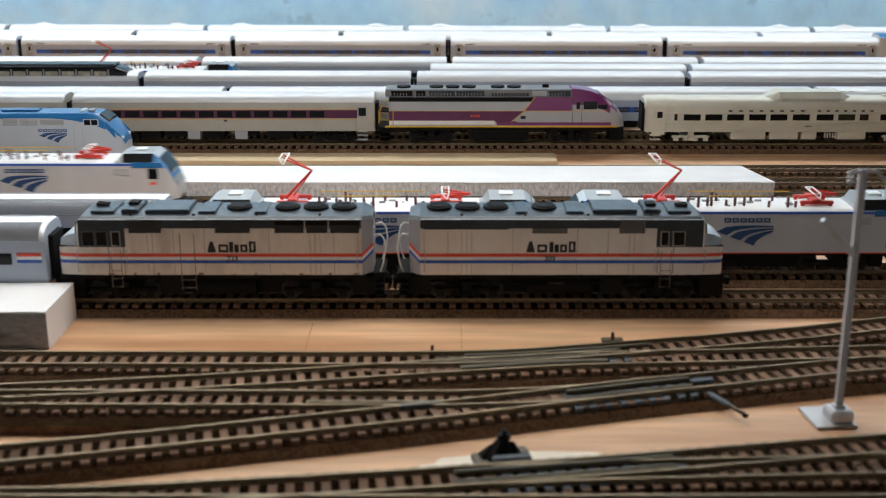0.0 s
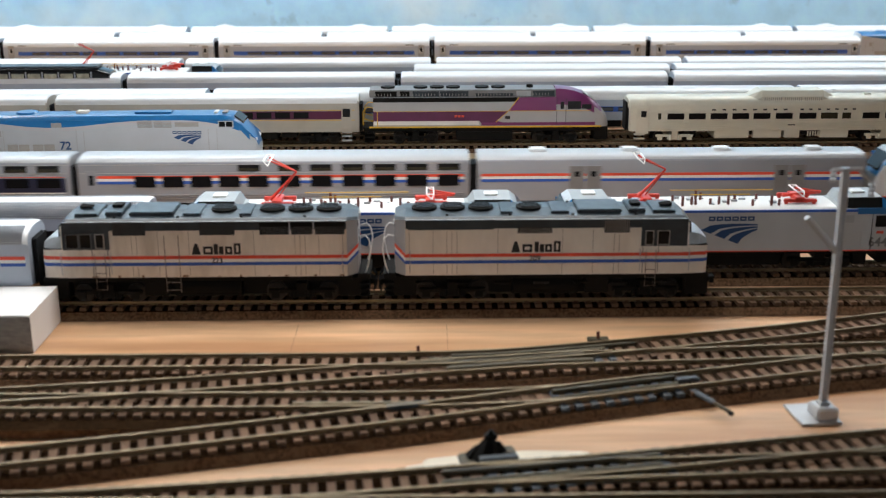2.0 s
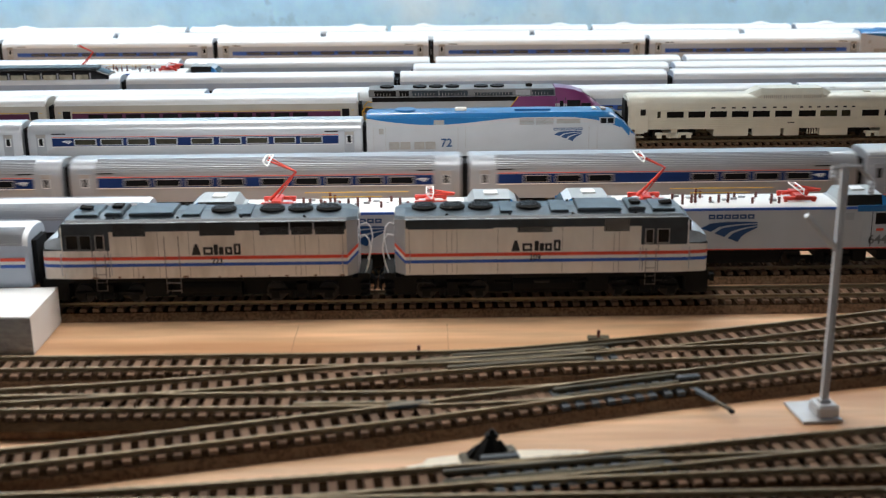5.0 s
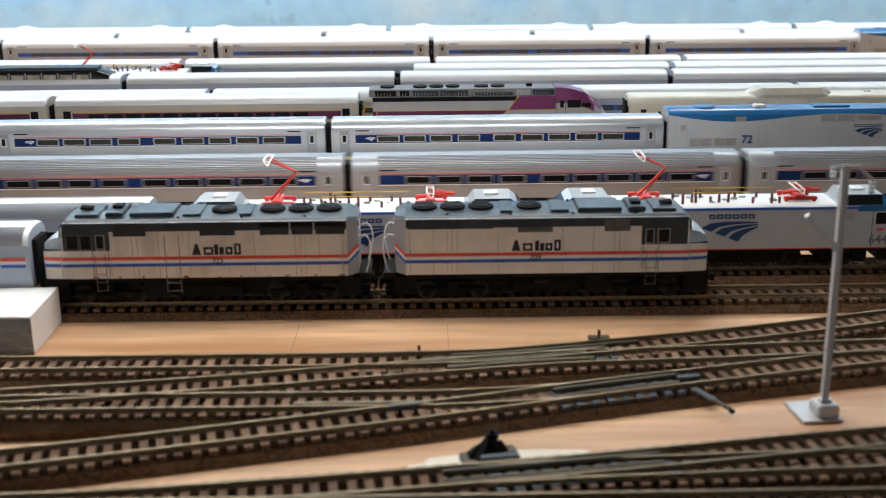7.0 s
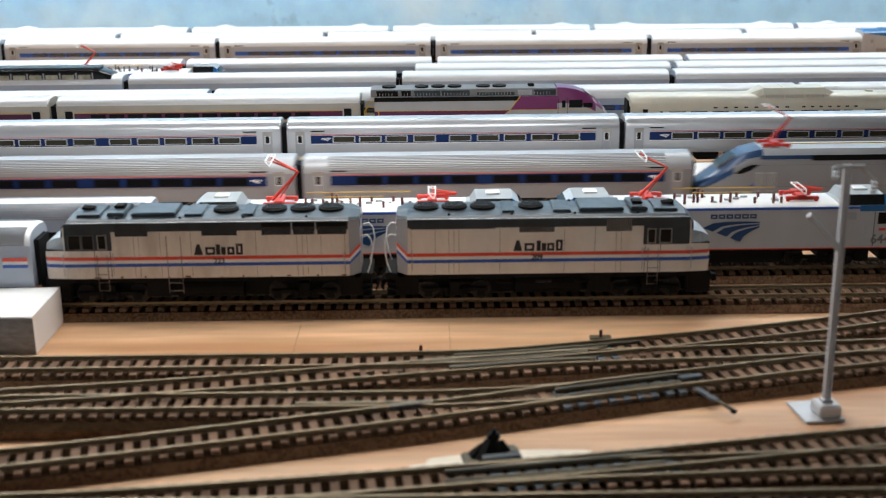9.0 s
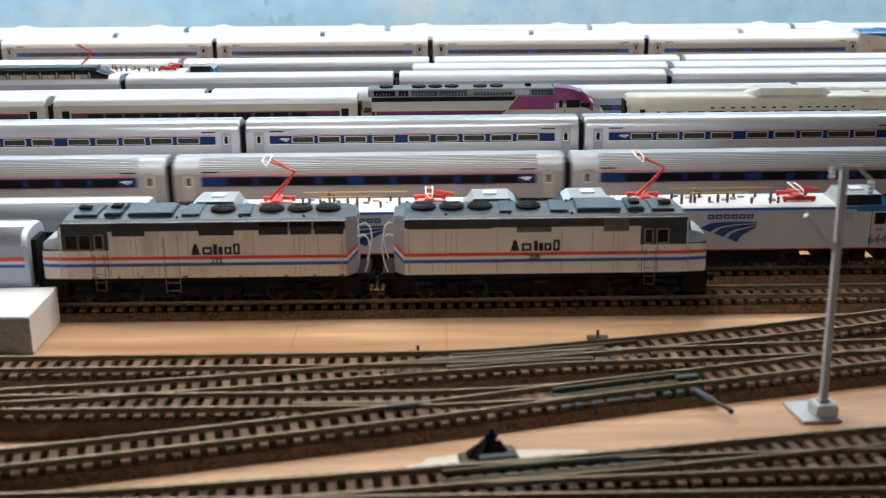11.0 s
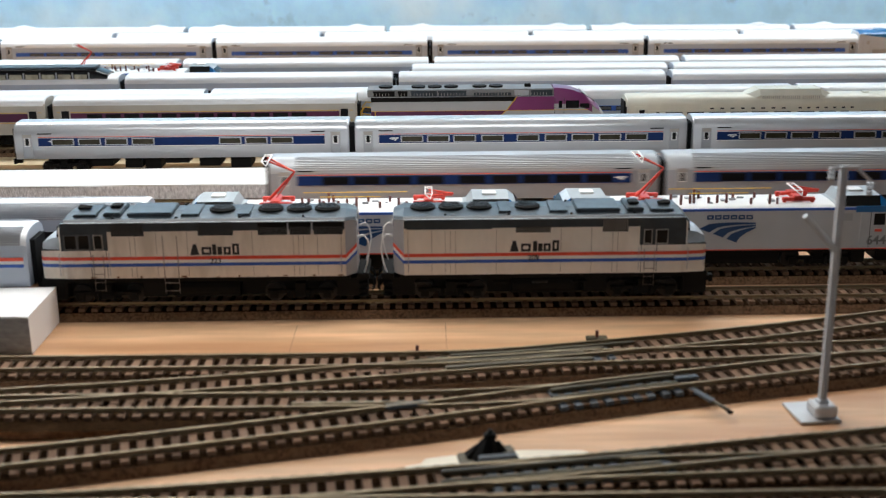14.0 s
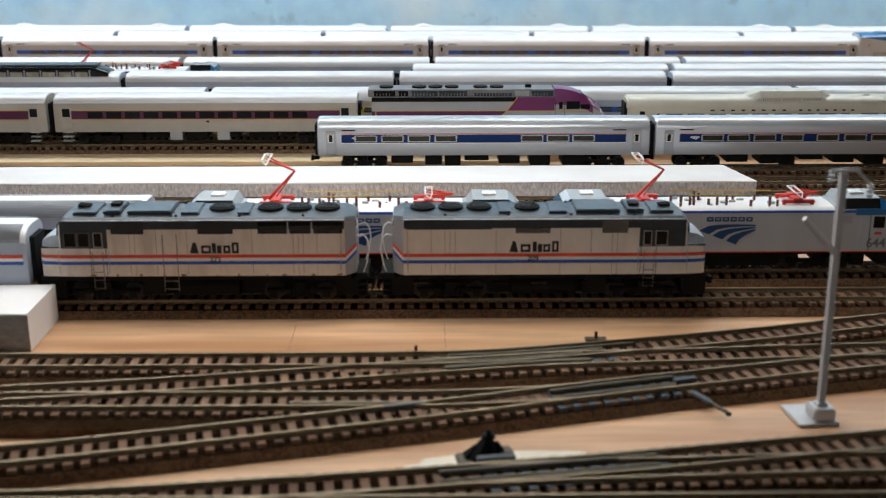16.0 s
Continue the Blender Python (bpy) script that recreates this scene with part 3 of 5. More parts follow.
            plate(t, "door_head", s * (h - 0.0115) - 0.0040, s * (h - 0.0115) + 0.0040, 0.0332, 0.0362, w + 0.0003, M_GRILLE, label="taupe door head panel")
            for xa in (-0.0023, 0.0017):
                plate(t, "door_window_frame", s * (h - 0.0115) + xa, s * (h - 0.0115) + xa + 0.0006, 0.0258, 0.0331, w + 0.0005, M_WHITE)
            plate(t, "door_window_frame", s * (h - 0.0115) - 0.0017, s * (h - 0.0115) + 0.0017, 0.0258, 0.0264, w + 0.0005, M_WHITE)
            plate(t, "air_vent", s * (h - 0.027) - 0.006, s * (h - 0.027) + 0.006, 0.0362, 0.0371, w + 0.0001, M_BLACK)
            for dx in (0.022, 0.031):
                part("roof_vent", B(s * (h - dx) - 0.0025, s * (h - dx) + 0.0025, -0.013, -0.009, 0.0413, 0.0440), M_ROOFW, t)
    elif style == "baggage":
        for z, m2 in ((0.0330, M_RED), (0.0309, M_WHITE), (0.0288, M_BLUE)):
            plate(t, "stripe", -h + 0.003, h - 0.003, z - 0.0010, z + 0.0010, w, m2)
        for x in (-h + 0.081, h - 0.0576):
            for k in (-1, 1):
                plate(t, "cargo_door", x + k * 0.0062 - 0.0056, x + k * 0.0062 + 0.0056, 0.0152, 0.0395, w + 0.0003, M_HOOD)
                plate(t, "door_window", x + k * 0.0062 - 0.0018, x + k * 0.0062 + 0.0018, 0.0315, 0.0355, w + 0.0005, M_GLASS)
        for x in (-0.1, -0.03, 0.04, 0.11):
            part("roof_vent", B(x - 0.006, x + 0.006, -0.005, 0.005, zt - 0.0006, zt + 0.0022, 0.0006), M_ROOFW, t)
    elif style in ("viewliner", "viewliner_stripe"):
        up = [-h + q * L / 0.2925 for q in (0.128, 0.158, 0.1815, 0.2055, 0.229, 0.253, 0.277)]
        low = [-h + (0.050 + 0.0211 * i) * L / 0.2925 for i in range(5)] + [-h + (0.158 + 0.0238 * i) * L / 0.2925 for i in range(6)]
        if style == "viewliner":
            plate(t, "window_band", -h + 0.018, -h + 0.1388, 0.0220, 0.0325, w, M_MIDNIGHT, label="navy lower window band")
            plate(t, "window_band", -h + 0.1466, h - 0.003, 0.0220, 0.0325, w, M_MIDNIGHT, label="navy lower window band")
            plate(t, "trim_line", -h + 0.018, h - 0.004, 0.0331, 0.0336, w, M_RED)
            plate(t, "trim_line", -h + 0.018, h - 0.004, 0.0208, 0.0213, w, M_WHITE)
            plate(t, "sill_line", -h + 0.004, h - 0.004, 0.0138, 0.0143, w, M_RED)
        else:
            for z, m2 in ((0.0330, M_RED), (0.0309, M_WHITE), (0.0288, M_BLUE)):
                plate(t, "stripe", -h + 0.014, h - 0.004, z - 0.0010, z + 0.0010, w, m2)
        for x in low:
            half = 0.0088 if style == "viewliner" else 0.0078
            plate(t, "lower_window", x - half, x + half, 0.0252, 0.0322 if style == "viewliner" else 0.0335, w + 0.0003, M_GLASS)
        for x in up:
            plate(t, "upper_window", x - 0.0082, x + 0.0082, 0.0372, 0.0420, w + 0.0002, M_GLASS)
            plate(t, "upper_pane", x - 0.0074, x + 0.0074, 0.0376, 0.0396, w + 0.0004, M_CREAM)
        for z in (0.0160, 0.0175, 0.0190):
            plate(t, "side_flute", -h + 0.004, h - 0.004, z, z + 0.0005, w, M_STEEL, proud=0.0004)
        plate(t, "door", -h + 0.006, -h + 0.0145, 0.0150, 0.038, w + 0.0002, M_SILVER)
        plate(t, "door_window", -h + 0.0085, -h + 0.0120, 0.027, 0.0345, w + 0.0005, M_GLASS)
        if style == "viewliner":
            logo(t, -h + 0.032, 0.0292, 0.0035, w + 0.0004, M_WHITE)
        for z in (0.0358, 0.0422):
            plate(t, "side_seam", -h + 0.002, h - 0.002, z, z + 0.0004, w, M_LTGRAY)
    elif style == "commuter":
        plate(t, "window_band", -h + 0.016, h - 0.012, 0.0262, 0.0342, w, M_PLUM, label="plum window band")
        plate(t, "trim_line", -h + 0.004, h - 0.004, 0.0347, 0.0353, w, M_YELLOW)
        plate(t, "trim_line", -h + 0.004, h - 0.004, 0.0250, 0.0256, w, M_YELLOW)
        for i in range(12):
            x = -h + 0.040 + i * (L - 0.078) / 12
            plate(t, "window", x - 0.0072, x + 0.0072, 0.0272, 0.0332, w + 0.0003, M_GLASS)
        for s in (-1, 1):
            x = s * (h - 0.012)
            plate(t, "door", x - 0.0050, x + 0.0050, 0.0165, 0.0385, w + 0.0002, M_COMM)
            plate(t, "door_window", x - 0.0036, x + 0.0036, 0.0285, 0.0365, w + 0.0005, M_GLASS)
            for k in range(3):
                part("step", B(x - 0.0048, x + 0.0048, -w - 0.001 + 0.001 * k, -w + 0.004, 0.0045 + 0.004 * k, 0.0056 + 0.004 * k), M_LTGRAY, t)
        for x in (-0.036, 0.010):
            part("equipment_box", B(x, x + 0.012, -0.0165, -0.004, 0.0052, 0.0136, 0.0004), M_LTGRAY, t)
        plate(t, "emblem", 0.0, 0.003, 0.0228, 0.0245, w, M_LETTER)
    elif style == "dome":
        plate(t, "window_band", -h + 0.03, h - 0.03, 0.0250, 0.0325, w, M_GLASS)
        bm = loft([(x, ring(0.0150, zt - 0.008, zt + 0.003 - e, zt + 0.0085 - e)) for x, e in ((-h + 0.01, 0.006), (-h + 0.025, 0), (h - 0.03, 0), (h - 0.012, 0.006))])
        part("dome", bm, M_GLASS, t, "long glazed dome roof", True)
        for i in range(14):
            x = -h + 0.03 + i * (L - 0.062) / 13
            part("dome_frame", B(x - 0.0008, x + 0.0008, -0.0153, 0.0153, zt - 0.008, zt + 0.0035), M_SILVER, t)
        for i in range(13):
            x = -h + 0.03 + (i + 0.5) * (L - 0.062) / 13
            part("pane", B(x - 0.0068, x + 0.0068, -0.01535, -0.0149, zt - 0.0045, zt + 0.0015), M_DOMEPANE, t)
        part("dome_top", B(-h + 0.02, h - 0.025, -0.012, 0.012, zt + 0.0070, zt + 0.0090, 0.0008), M_F40ROOF, t)
    else:
        plate(t, "window_band", -h + 0.02, h - 0.02, 0.0240, 0.0310, w, M_GLASS)
    for s in (-1, 1):
        diaphragm(t, s * h, s)
        coupler(t, s * h, s)
        bogie(t, s * (h - 0.040))
    underbody(t, L, rnd=random.Random(len(label)))
    return t


def roof_flutes(t, h):
    """Fine ribs along a coach's upper side and roof."""
    for k in range(11):
        a = math.pi / 2 * (0.03 + 0.075 * k)
        yy, zz = 0.0172 * math.cos(a) ** 0.75, 0.0385 + 0.0090 * math.sin(a) ** 0.8
        for s in (-1, 1):
            part("roof_rib", B(-h + 0.003, h - 0.003, s * yy - 0.0004, s * yy + 0.0004, zz - 0.0006, zz + 0.0004), M_STEEL, t)
    return t


def striped_coach(label, m):
    t = roof_flutes(coach(label, "smooth", "coaches", m=m), 0.14675)
    for z, m2 in ((0.0302, M_RED), (0.0282, M_WHITE), (0.0262, M_BLUE)):
        plate(t, "stripe", 0.13, 0.1445, z - 0.0010, z + 0.0010, 0.0174, m2)
    return t


def f40(label, num, m, dirty=False):
    """A cowl diesel locomotive: 0 at its rear end sheet, the nose at 0.185."""
    t = thing("diesel_locomotive", label, "model locomotive", "parked diesels", m)
    L, w, z0, ze = 0.185, 0.0187, 0.0182, 0.0535
    flat = lambda ww, a, b: [(-ww, a), (-ww, b - 0.0015), (-ww + 0.0022, b), (0, b + 0.0012), (ww - 0.0022, b), (ww, b - 0.0015), (ww, a), (0, a)]
    secs = [(0.0, flat(0.0125, z0, ze - 0.001)), (0.0062, flat(w, z0, ze)), (0.170, flat(w, z0, ze)), (0.1735, flat(w - 0.0012, z0, ze - 0.003))]
    paint = M_F40D if dirty else M_F40
    part("body", loft(secs), [paint, M_F40ROOF, M_STEEL], t, "weathered silver cowl with slate roof", False, pick=lambda c, n: 2 if c.x < 0.005 and n.z < 0.5 else 1 if c.z > 0.0466 else 0)
    plate(t, "roof_band", 0.0064, 0.172, 0.0468, ze - 0.0016, w + 0.0001, M_F40ROOF, label="dark slate upper band")
    part("end_band", B(-0.0002, 0.0004, -0.0122, 0.0122, 0.0466, ze - 0.003), M_F40ROOF, t)
    # nose: square lower box, pale sloped hood on top
    nose = [(0.1725, [(-w + 0.0004, z0), (-w + 0.0004, 0.0354), (w - 0.0004, 0.0354), (w - 0.0004, z0)]),
            (0.1832, [(-w + 0.0016, z0), (-w + 0.0016, 0.0354), (w - 0.0016, 0.0354), (w - 0.0016, z0)]),
            (0.1850, [(-w + 0.0035, z0), (-w + 0.0035, 0.0350), (w - 0.0035, 0.0350), (w - 0.0035, z0)])]
    part("nose", loft(nose), paint, t, "square silver nose")
    hood = [(0.1722, [(-w + 0.0015, 0.0356), (-w + 0.0030, 0.0436), (0, 0.0440), (w - 0.0030, 0.0436), (w - 0.0015, 0.0356)]),
            (0.1800, [(-w + 0.0020, 0.0356), (-w + 0.0040, 0.0418), (0, 0.0421), (w - 0.0040, 0.0418), (w - 0.0020, 0.0356)]),
            (0.1844, [(-w + 0.0040, 0.0356), (-w + 0.0055, 0.0392), (0, 0.0394), (w - 0.0055, 0.0392), (w - 0.0040, 0.0356)])]
    part("nose_hood", loft(hood), M_NOSE, t, "pale blue-grey sloped nose top")
    part("nose_seam", B(0.1722, 0.1846, -w + 0.0012, w - 0.0012, 0.0353, 0.0358), M_BLACK, t)
    ws = [(0.1722, [(-w + 0.001, 0.0436), (-w + 0.002, 0.0508), (0, 0.0512), (w - 0.002, 0.0508), (w - 0.001, 0.0436)]),
          (0.1748, [(-w + 0.002, 0.0432), (-w + 0.004, 0.0490), (0, 0.0492), (w - 0.004, 0.0490), (w - 0.002, 0.0432)])]
    part("windscreen", loft(ws), M_GLASS, t, "dark upright windscreen")
    # stripes wrap on to the end bevels and the nose
    for z, m2 in ((0.0304, M_RED), (0.0284, M_WHITE), (0.0264, M_BLUE)):
        plate(t, "stripe", 0.0062, 0.1728, z - 0.0010, z + 0.0010, w, m2)
        for s in (-1, 1):
            dx, dy = 0.0062, w - 0.0125
            bm = bmesh.new()
            q = [(-0.0002, 0.0125, z + 0.0040), (-0.0002, 0.0125, z + 0.0062), (0.0060, w + 0.0002, z + 0.0010), (0.0060, w + 0.0002, z - 0.0010)]
            vs = [bm.verts.new((x, s * y, zz)) for x, y, zz in q] + [bm.verts.new((x + 0.0006, s * (y - 0.0004), zz)) for x, y, zz in q]
            for f in ((0, 1, 2, 3), (7, 6, 5, 4), (0, 4, 5, 1), (1, 5, 6, 2), (2, 6, 7, 3), (3, 7, 4, 0)):
                bm.faces.new([vs[i] for i in f])
            bmesh.ops.recalc_face_normals(bm, faces=bm.faces)
            part("stripe", bm, m2, t)
            bm = bmesh.new()
            q = [(0.1726, w - 0.0001), (0.1832, w - 0.0013), (0.1851, w - 0.0033)]
            for (xa, ya), (xb, yb) in zip(q, q[1:]):
                vs = [bm.verts.new((x, s * y, zz)) for x, y, zz in ((xa, ya, z - 0.001), (xb, yb, z - 0.001), (xb, yb, z + 0.001), (xa, ya, z + 0.001))] + \
                     [bm.verts.new((x, s * (y - 0.0006), zz)) for x, y, zz in ((xa, ya, z - 0.001), (xb, yb, z - 0.001), (xb, yb, z + 0.001), (xa, ya, z + 0.001))]
                for f in ((0, 1, 2, 3), (7, 6, 5, 4), (0, 4, 5, 1), (1, 5, 6, 2), (2, 6, 7, 3), (3, 7, 4, 0)):
                    bm.faces.new([vs[i] for i in f])
            bmesh.ops.recalc_face_normals(bm, faces=bm.faces)
            part("stripe", bm, m2, t)
    # cab windows in a dark surround
    plate(t, "cab_surround", 0.1450, 0.1722, 0.0354, 0.0468, w, M_F40ROOF, label="dark surround of the cab windows")
    panes = ((0.1482, 0.1526), (0.1557, 0.1617), (0.1632, 0.1698)) if dirty else ((0.1478, 0.1518), (0.1549, 0.1612))
    for x0, x1 in panes:
        plate(t, "cab_window", x0, x1, 0.0366, 0.0446, w + 0.0002, M_GLASS)
        fr = M_SLAT if dirty and x0 > 0.155 else M_GRILLE
        for xa, xb, za, zb in ((x0 - 0.0006, x0, 0.0360, 0.0450), (x1, x1 + 0.0005, 0.0360, 0.0450), (x0, x1, 0.0360, 0.0366), (x0, x1, 0.0446, 0.0450)):
            plate(t, "window_frame", xa, xb, za, zb, w + 0.0005, fr)
    plate(t, "eave_line", 0.0064, 0.1715, ze - 0.0017, ze - 0.0013, w + 0.0002, M_NOSE, label="thin pale line at the eave")
    if dirty:
        for x in (0.0252, 0.0391):
            plate(t, "grille_divider", x, x + 0.0006, 0.0442, 0.0515, w + 0.0006, M_LTGRAY)
        for x in (0.1045, 0.1128):
            for s in (-1, 1):
                bm = bmesh.new()
                cyl(bm, (x, s * (w + 0.0008), 0.009), (x, s * (w + 0.0008), 0.0440), 0.00022, 6)
                part("side_grab_rail", bm, M_SEAM, t)
        rg = random.Random(21)
        for k in range(11):
            x = 0.010 + 0.0145 * k + rg.uniform(-0.003, 0.003)
            plate(t, "rust_mark", x, x + rg.uniform(0.0010, 0.0040), 0.0184, 0.0184 + rg.uniform(0.0004, 0.0012), w - 0.0001, M_RUST)
        for k in range(2):
            for s in (-1, 1):
                bm = bmesh.new()
                cyl(bm, (0.1045, s * (w + 0.0008), 0.0105 + 0.0048 * k), (0.1128, s * (w + 0.0008), 0.0105 + 0.0048 * k), 0.00030, 6)
                part("ladder_rung", bm, M_SEAM, t)
    else:
        plate(t, "radiator_frame", 0.0080, 0.0580, 0.0462, 0.0520, w + 0.0003, M_F40ROOF, label="slate radiator panel")
        plate(t, "sill_strip", 0.0080, 0.0600, 0.0452, 0.0461, w + 0.0002, M_F40)
    plate(t, "door_seam", 0.1552, 0.1555, 0.0190, 0.0440, w, M_BLACK)
    plate(t, "door_seam", 0.1460, 0.1463, 0.0190, 0.0350, w, M_BLACK)
    # roof fans, hatches
    for x in (0.0175, 0.0343, 0.0512, 0.0800):
        bm = bmesh.new()
        cyl(bm, (x, 0, ze), (x, 0, ze + 0.0022), 0.0076, 24)
        cyl(bm, (x, 0, ze + 0.0022), (x, 0, ze + 0.0031), 0.0071, 24, 0.0060)
        f = part("roof_fan", bm, M_BLACK, t, "round dark roof fan")
        bm = bmesh.new()
        for k in range(5):
            bx(bm, x - 0.0055, x + 0.0055, -0.005 + k * 0.0025 - 0.0002, -0.005 + k * 0.0025 + 0.0002, ze + 0.0031, ze + 0.0034)
        tagged(part("fan_grille", bm, M_F40ROOF, f), kind="stuff")
    for x0, x1, hh in ((0.062, 0.070, 0.0016), (0.092, 0.103, 0.0018), (0.108, 0.134, 0.0028), (0.138, 0.148, 0.0030), (0.152, 0.166, 0.0020)):
        part("roof_hatch", B(x0, x1, -0.0125, 0.0125, ze + 0.0004, ze + hh, 0.0006), M_F40ROOF, t)
    part("exhaust_stack", B(0.1400, 0.1460, -0.006, 0.002, ze + 0.003, ze + 0.0048, 0.0004), M_BLACK, t)
    bm = bmesh.new()
    for k in range(3):
        cyl(bm, (0.158, -0.003 + 0.002 * k, ze + 0.003), (0.165, -0.003 + 0.002 * k, ze + 0.0034), 0.0006, 8, 0.0011)
    part("air_horn", bm, M_BLACK, t)
    # louvre panels with slats
    for x0, x1, z0g, z1g in ((0.0075, 0.0245, 0.0440, 0.0515), (0.0262, 0.0385, 0.0440, 0.0515), (0.0400, 0.0570, 0.0440, 0.0515), (0.0715, 0.0920, 0.0440, 0.0520), (0.1235, 0.1425, 0.0440, 0.0520)) if dirty else \
            ((0.0720, 0.0925, 0.0438, 0.0472), (0.1230, 0.1380, 0.0438, 0.0518)):
        plate(t, "louvre_panel", x0, x1, z0g, z1g, w + 0.0002, M_BLACK, label="black louvred grille")
        n = int((x1 - x0) / 0.0011)
        bm = bmesh.new()
        for k in range(n):
            for s in (-1, 1):
                ya, yb = sorted((s * (w + 0.0007), s * w))
                xx = x0 + (k + 0.5) * (x1 - x0) / n
                bx(bm, xx - 0.00019, xx + 0.00019, ya, yb, z0g + 0.0003, z1g - (0.0028 if dirty and x0 < 0.06 else 0.0003))
        tagged(part("louvre_slats", bm, M_SLAT if dirty else M_GRILLE, t), kind="stuff")
    # door outlines and panel seams on the side
    for x in (0.0085, 0.0225, 0.0305, 0.0335, 0.0365, 0.0605, 0.0985, 0.1165, 0.1290, 0.1320):
        plate(t, "panel_seam", x, x + 0.00020, 0.0190, 0.0462, w - 0.0001, M_SEAM, proud=0.0002)
    word_bar(t, 0.0685, 0.0985, 0.0322, 0.0388, 6, w, M_LETTER, (-1, 1), [1, 0.72, 0.95, 0.72, 0.72, 1], 0.80, 0.0013, [1.35, 1.45, 0.6, 0.65, 1.05, 1.0])
    number(t, num, 0.0825, 0.0270, 0.0032, w + 0.0003, M_LETTER)
    number(t, num, 0.0825, 0.0270, 0.0032, w + 0.0003, M_LETTER, True)
    # rear: handrails, lights, door
    for s in (-1, 1):
        bm = bmesh.new()
        pts = [(-0.0005, s * 0.013, 0.041), (-0.004, s * 0.013, 0.042), (-0.0065, s * 0.013, 0.039), (-0.0075, s * 0.013, 0.033), (-0.006, s * 0.013, 0.024), (-0.004, s * 0.013, 0.018)]
        for a, b in zip(pts, pts[1:]):
            cyl(bm, a, b, 0.00045, 6)
        part("handrail", bm, M_WHITE, t, "bent white end handrail")
    bm = bmesh.new()
    bx(bm, -0.007, 0.0, -0.0155, 0.0155, 0.0150, 0.0185, 0.0004)
    # Solid black block added to stand for the shade under the end.
    bx(bm, -0.0060, 0.0125, -0.0125, 0.0125, 0.0035, 0.0152, 0.0005)
    for s in (-1, 1):
        for k in range(3):
            bx(bm, -0.0065, -0.001, s * 0.0145 - 0.002, s * 0.0145 + 0.002, 0.0045 + 0.0035 * k, 0.0053 + 0.0035 * k)
    part("end_step", bm, M_BLACK, t)
    bm = bmesh.new()
    for s in (-1, 1):
        cyl(bm, (-0.0006, s * 0.009, 0.0490), (0.001, s * 0.009, 0.0490), 0.0014, 12)
    part("marker_light", bm, M_WHITE, t)
    part("end_door", B(-0.0005, 0.001, -0.004, 0.004, 0.0195, 0.0430, 0.0003), M_LTGRAY, t)
    # front pilot, headlight, ladder
    part("pilot", B(0.172, 0.1865, -0.0160, 0.0160, 0.0040, 0.0182, 0.0008), M_BLACK, t, "black front pilot")
    bm = bmesh.new()
    for s in (-1, 1):
        cyl(bm, (0.184, s * 0.006, 0.0235), (0.1862, s * 0.006, 0.0235), 0.0016, 12)
    part("headlight", bm, M_WHITE, t)
    for s in (-1, 1):
        bm = bmesh.new()
        for xx in (0.148, 0.154):
            cyl(bm, (xx, s * (w + 0.0006), 0.0105), (xx, s * (w + 0.0006), 0.033), 0.0002, 6)
        for k in range(4):
            cyl(bm, (0.148, s * (w + 0.0006), 0.011 + k * 0.005), (0.154, s * (w + 0.0006), 0.011 + k * 0.005), 0.0002, 6)
        part("ladder", bm, M_SEAM, t)
    # running gear
    part("frame_sill", B(0.004, 0.180, -0.0165, 0.0165, 0.0150, 0.0182), M_BLACK, t)
    bm = bmesh.new()
    for s in (-1, 1):
        cyl(bm, (0.070, s * 0.009, 0.0095), (0.108, s * 0.009, 0.0095), 0.0062, 14)
    bx(bm, 0.070, 0.110, -0.013, 0.013, 0.004, 0.016, 0.001)
    part("fuel_tank", bm, M_BLACK, t)
    part("traction_block", B(0.010, 0.176, -0.0060, 0.0060, 0.0030, 0.0150, 0.0004), M_BLACK, t)
    part("battery_box", B(0.113, 0.127, -0.0160, 0.0160, 0.0055, 0.0150, 0.0004), M_BLACK, t)
    for x in (0.034, 0.149):
        bogie(t, x, 0.0315, 0.0058, 2, None, 0.0145)
    coupler(t, -0.003, -1)
    coupler(t, 0.186, 1)
    # hoses and grab irons
    for s in (-1, 1):
        for k in range(3):
            bm = bmesh.new()
            y = s * (0.004 + 0.003 * k)
            pts = [(-0.0070, y, 0.0150), (-0.0095, y, 0.0125), (-0.0100, y, 0.0085), (-0.0085, y, 0.0062)]
            for a, b in zip(pts, pts[1:]):
                cyl(bm, a, b, 0.00045, 6)
            part("air_hose", bm, M_RUBBER, t)
        for x in (0.1445, 0.1735, 0.0090):
            bm = bmesh.new()
            pts = [(x, s * w, 0.0205), (x, s * (w + 0.0012), 0.0210), (x, s * (w + 0.0012), 0.0330), (x, s * w, 0.0335)]
            for a, b in zip(pts, pts[1:]):
                cyl(bm, a, b, 0.00022, 6)
            part("grab_iron", bm, M_LTGRAY, t)
        for k in range(4):
            part("lift_ring", B(0.03 + k * 0.037, 0.0315 + k * 0.037, s * 0.0150 - 0.0004, s * 0.0150 + 0.0004, ze - 0.0002, ze + 0.0012), M_LETTER, t)
    for k in range(7):
        bm = bmesh.new()
        cyl(bm, (0.012 + 0.0235 * k, -0.0162, 0.0125), (0.021 + 0.0235 * k, -0.0162, 0.0125), 0.0008, 8)
        part("brake_pipe", bm, M_BLACK if k % 3 else M_WHEEL, t)
    return t


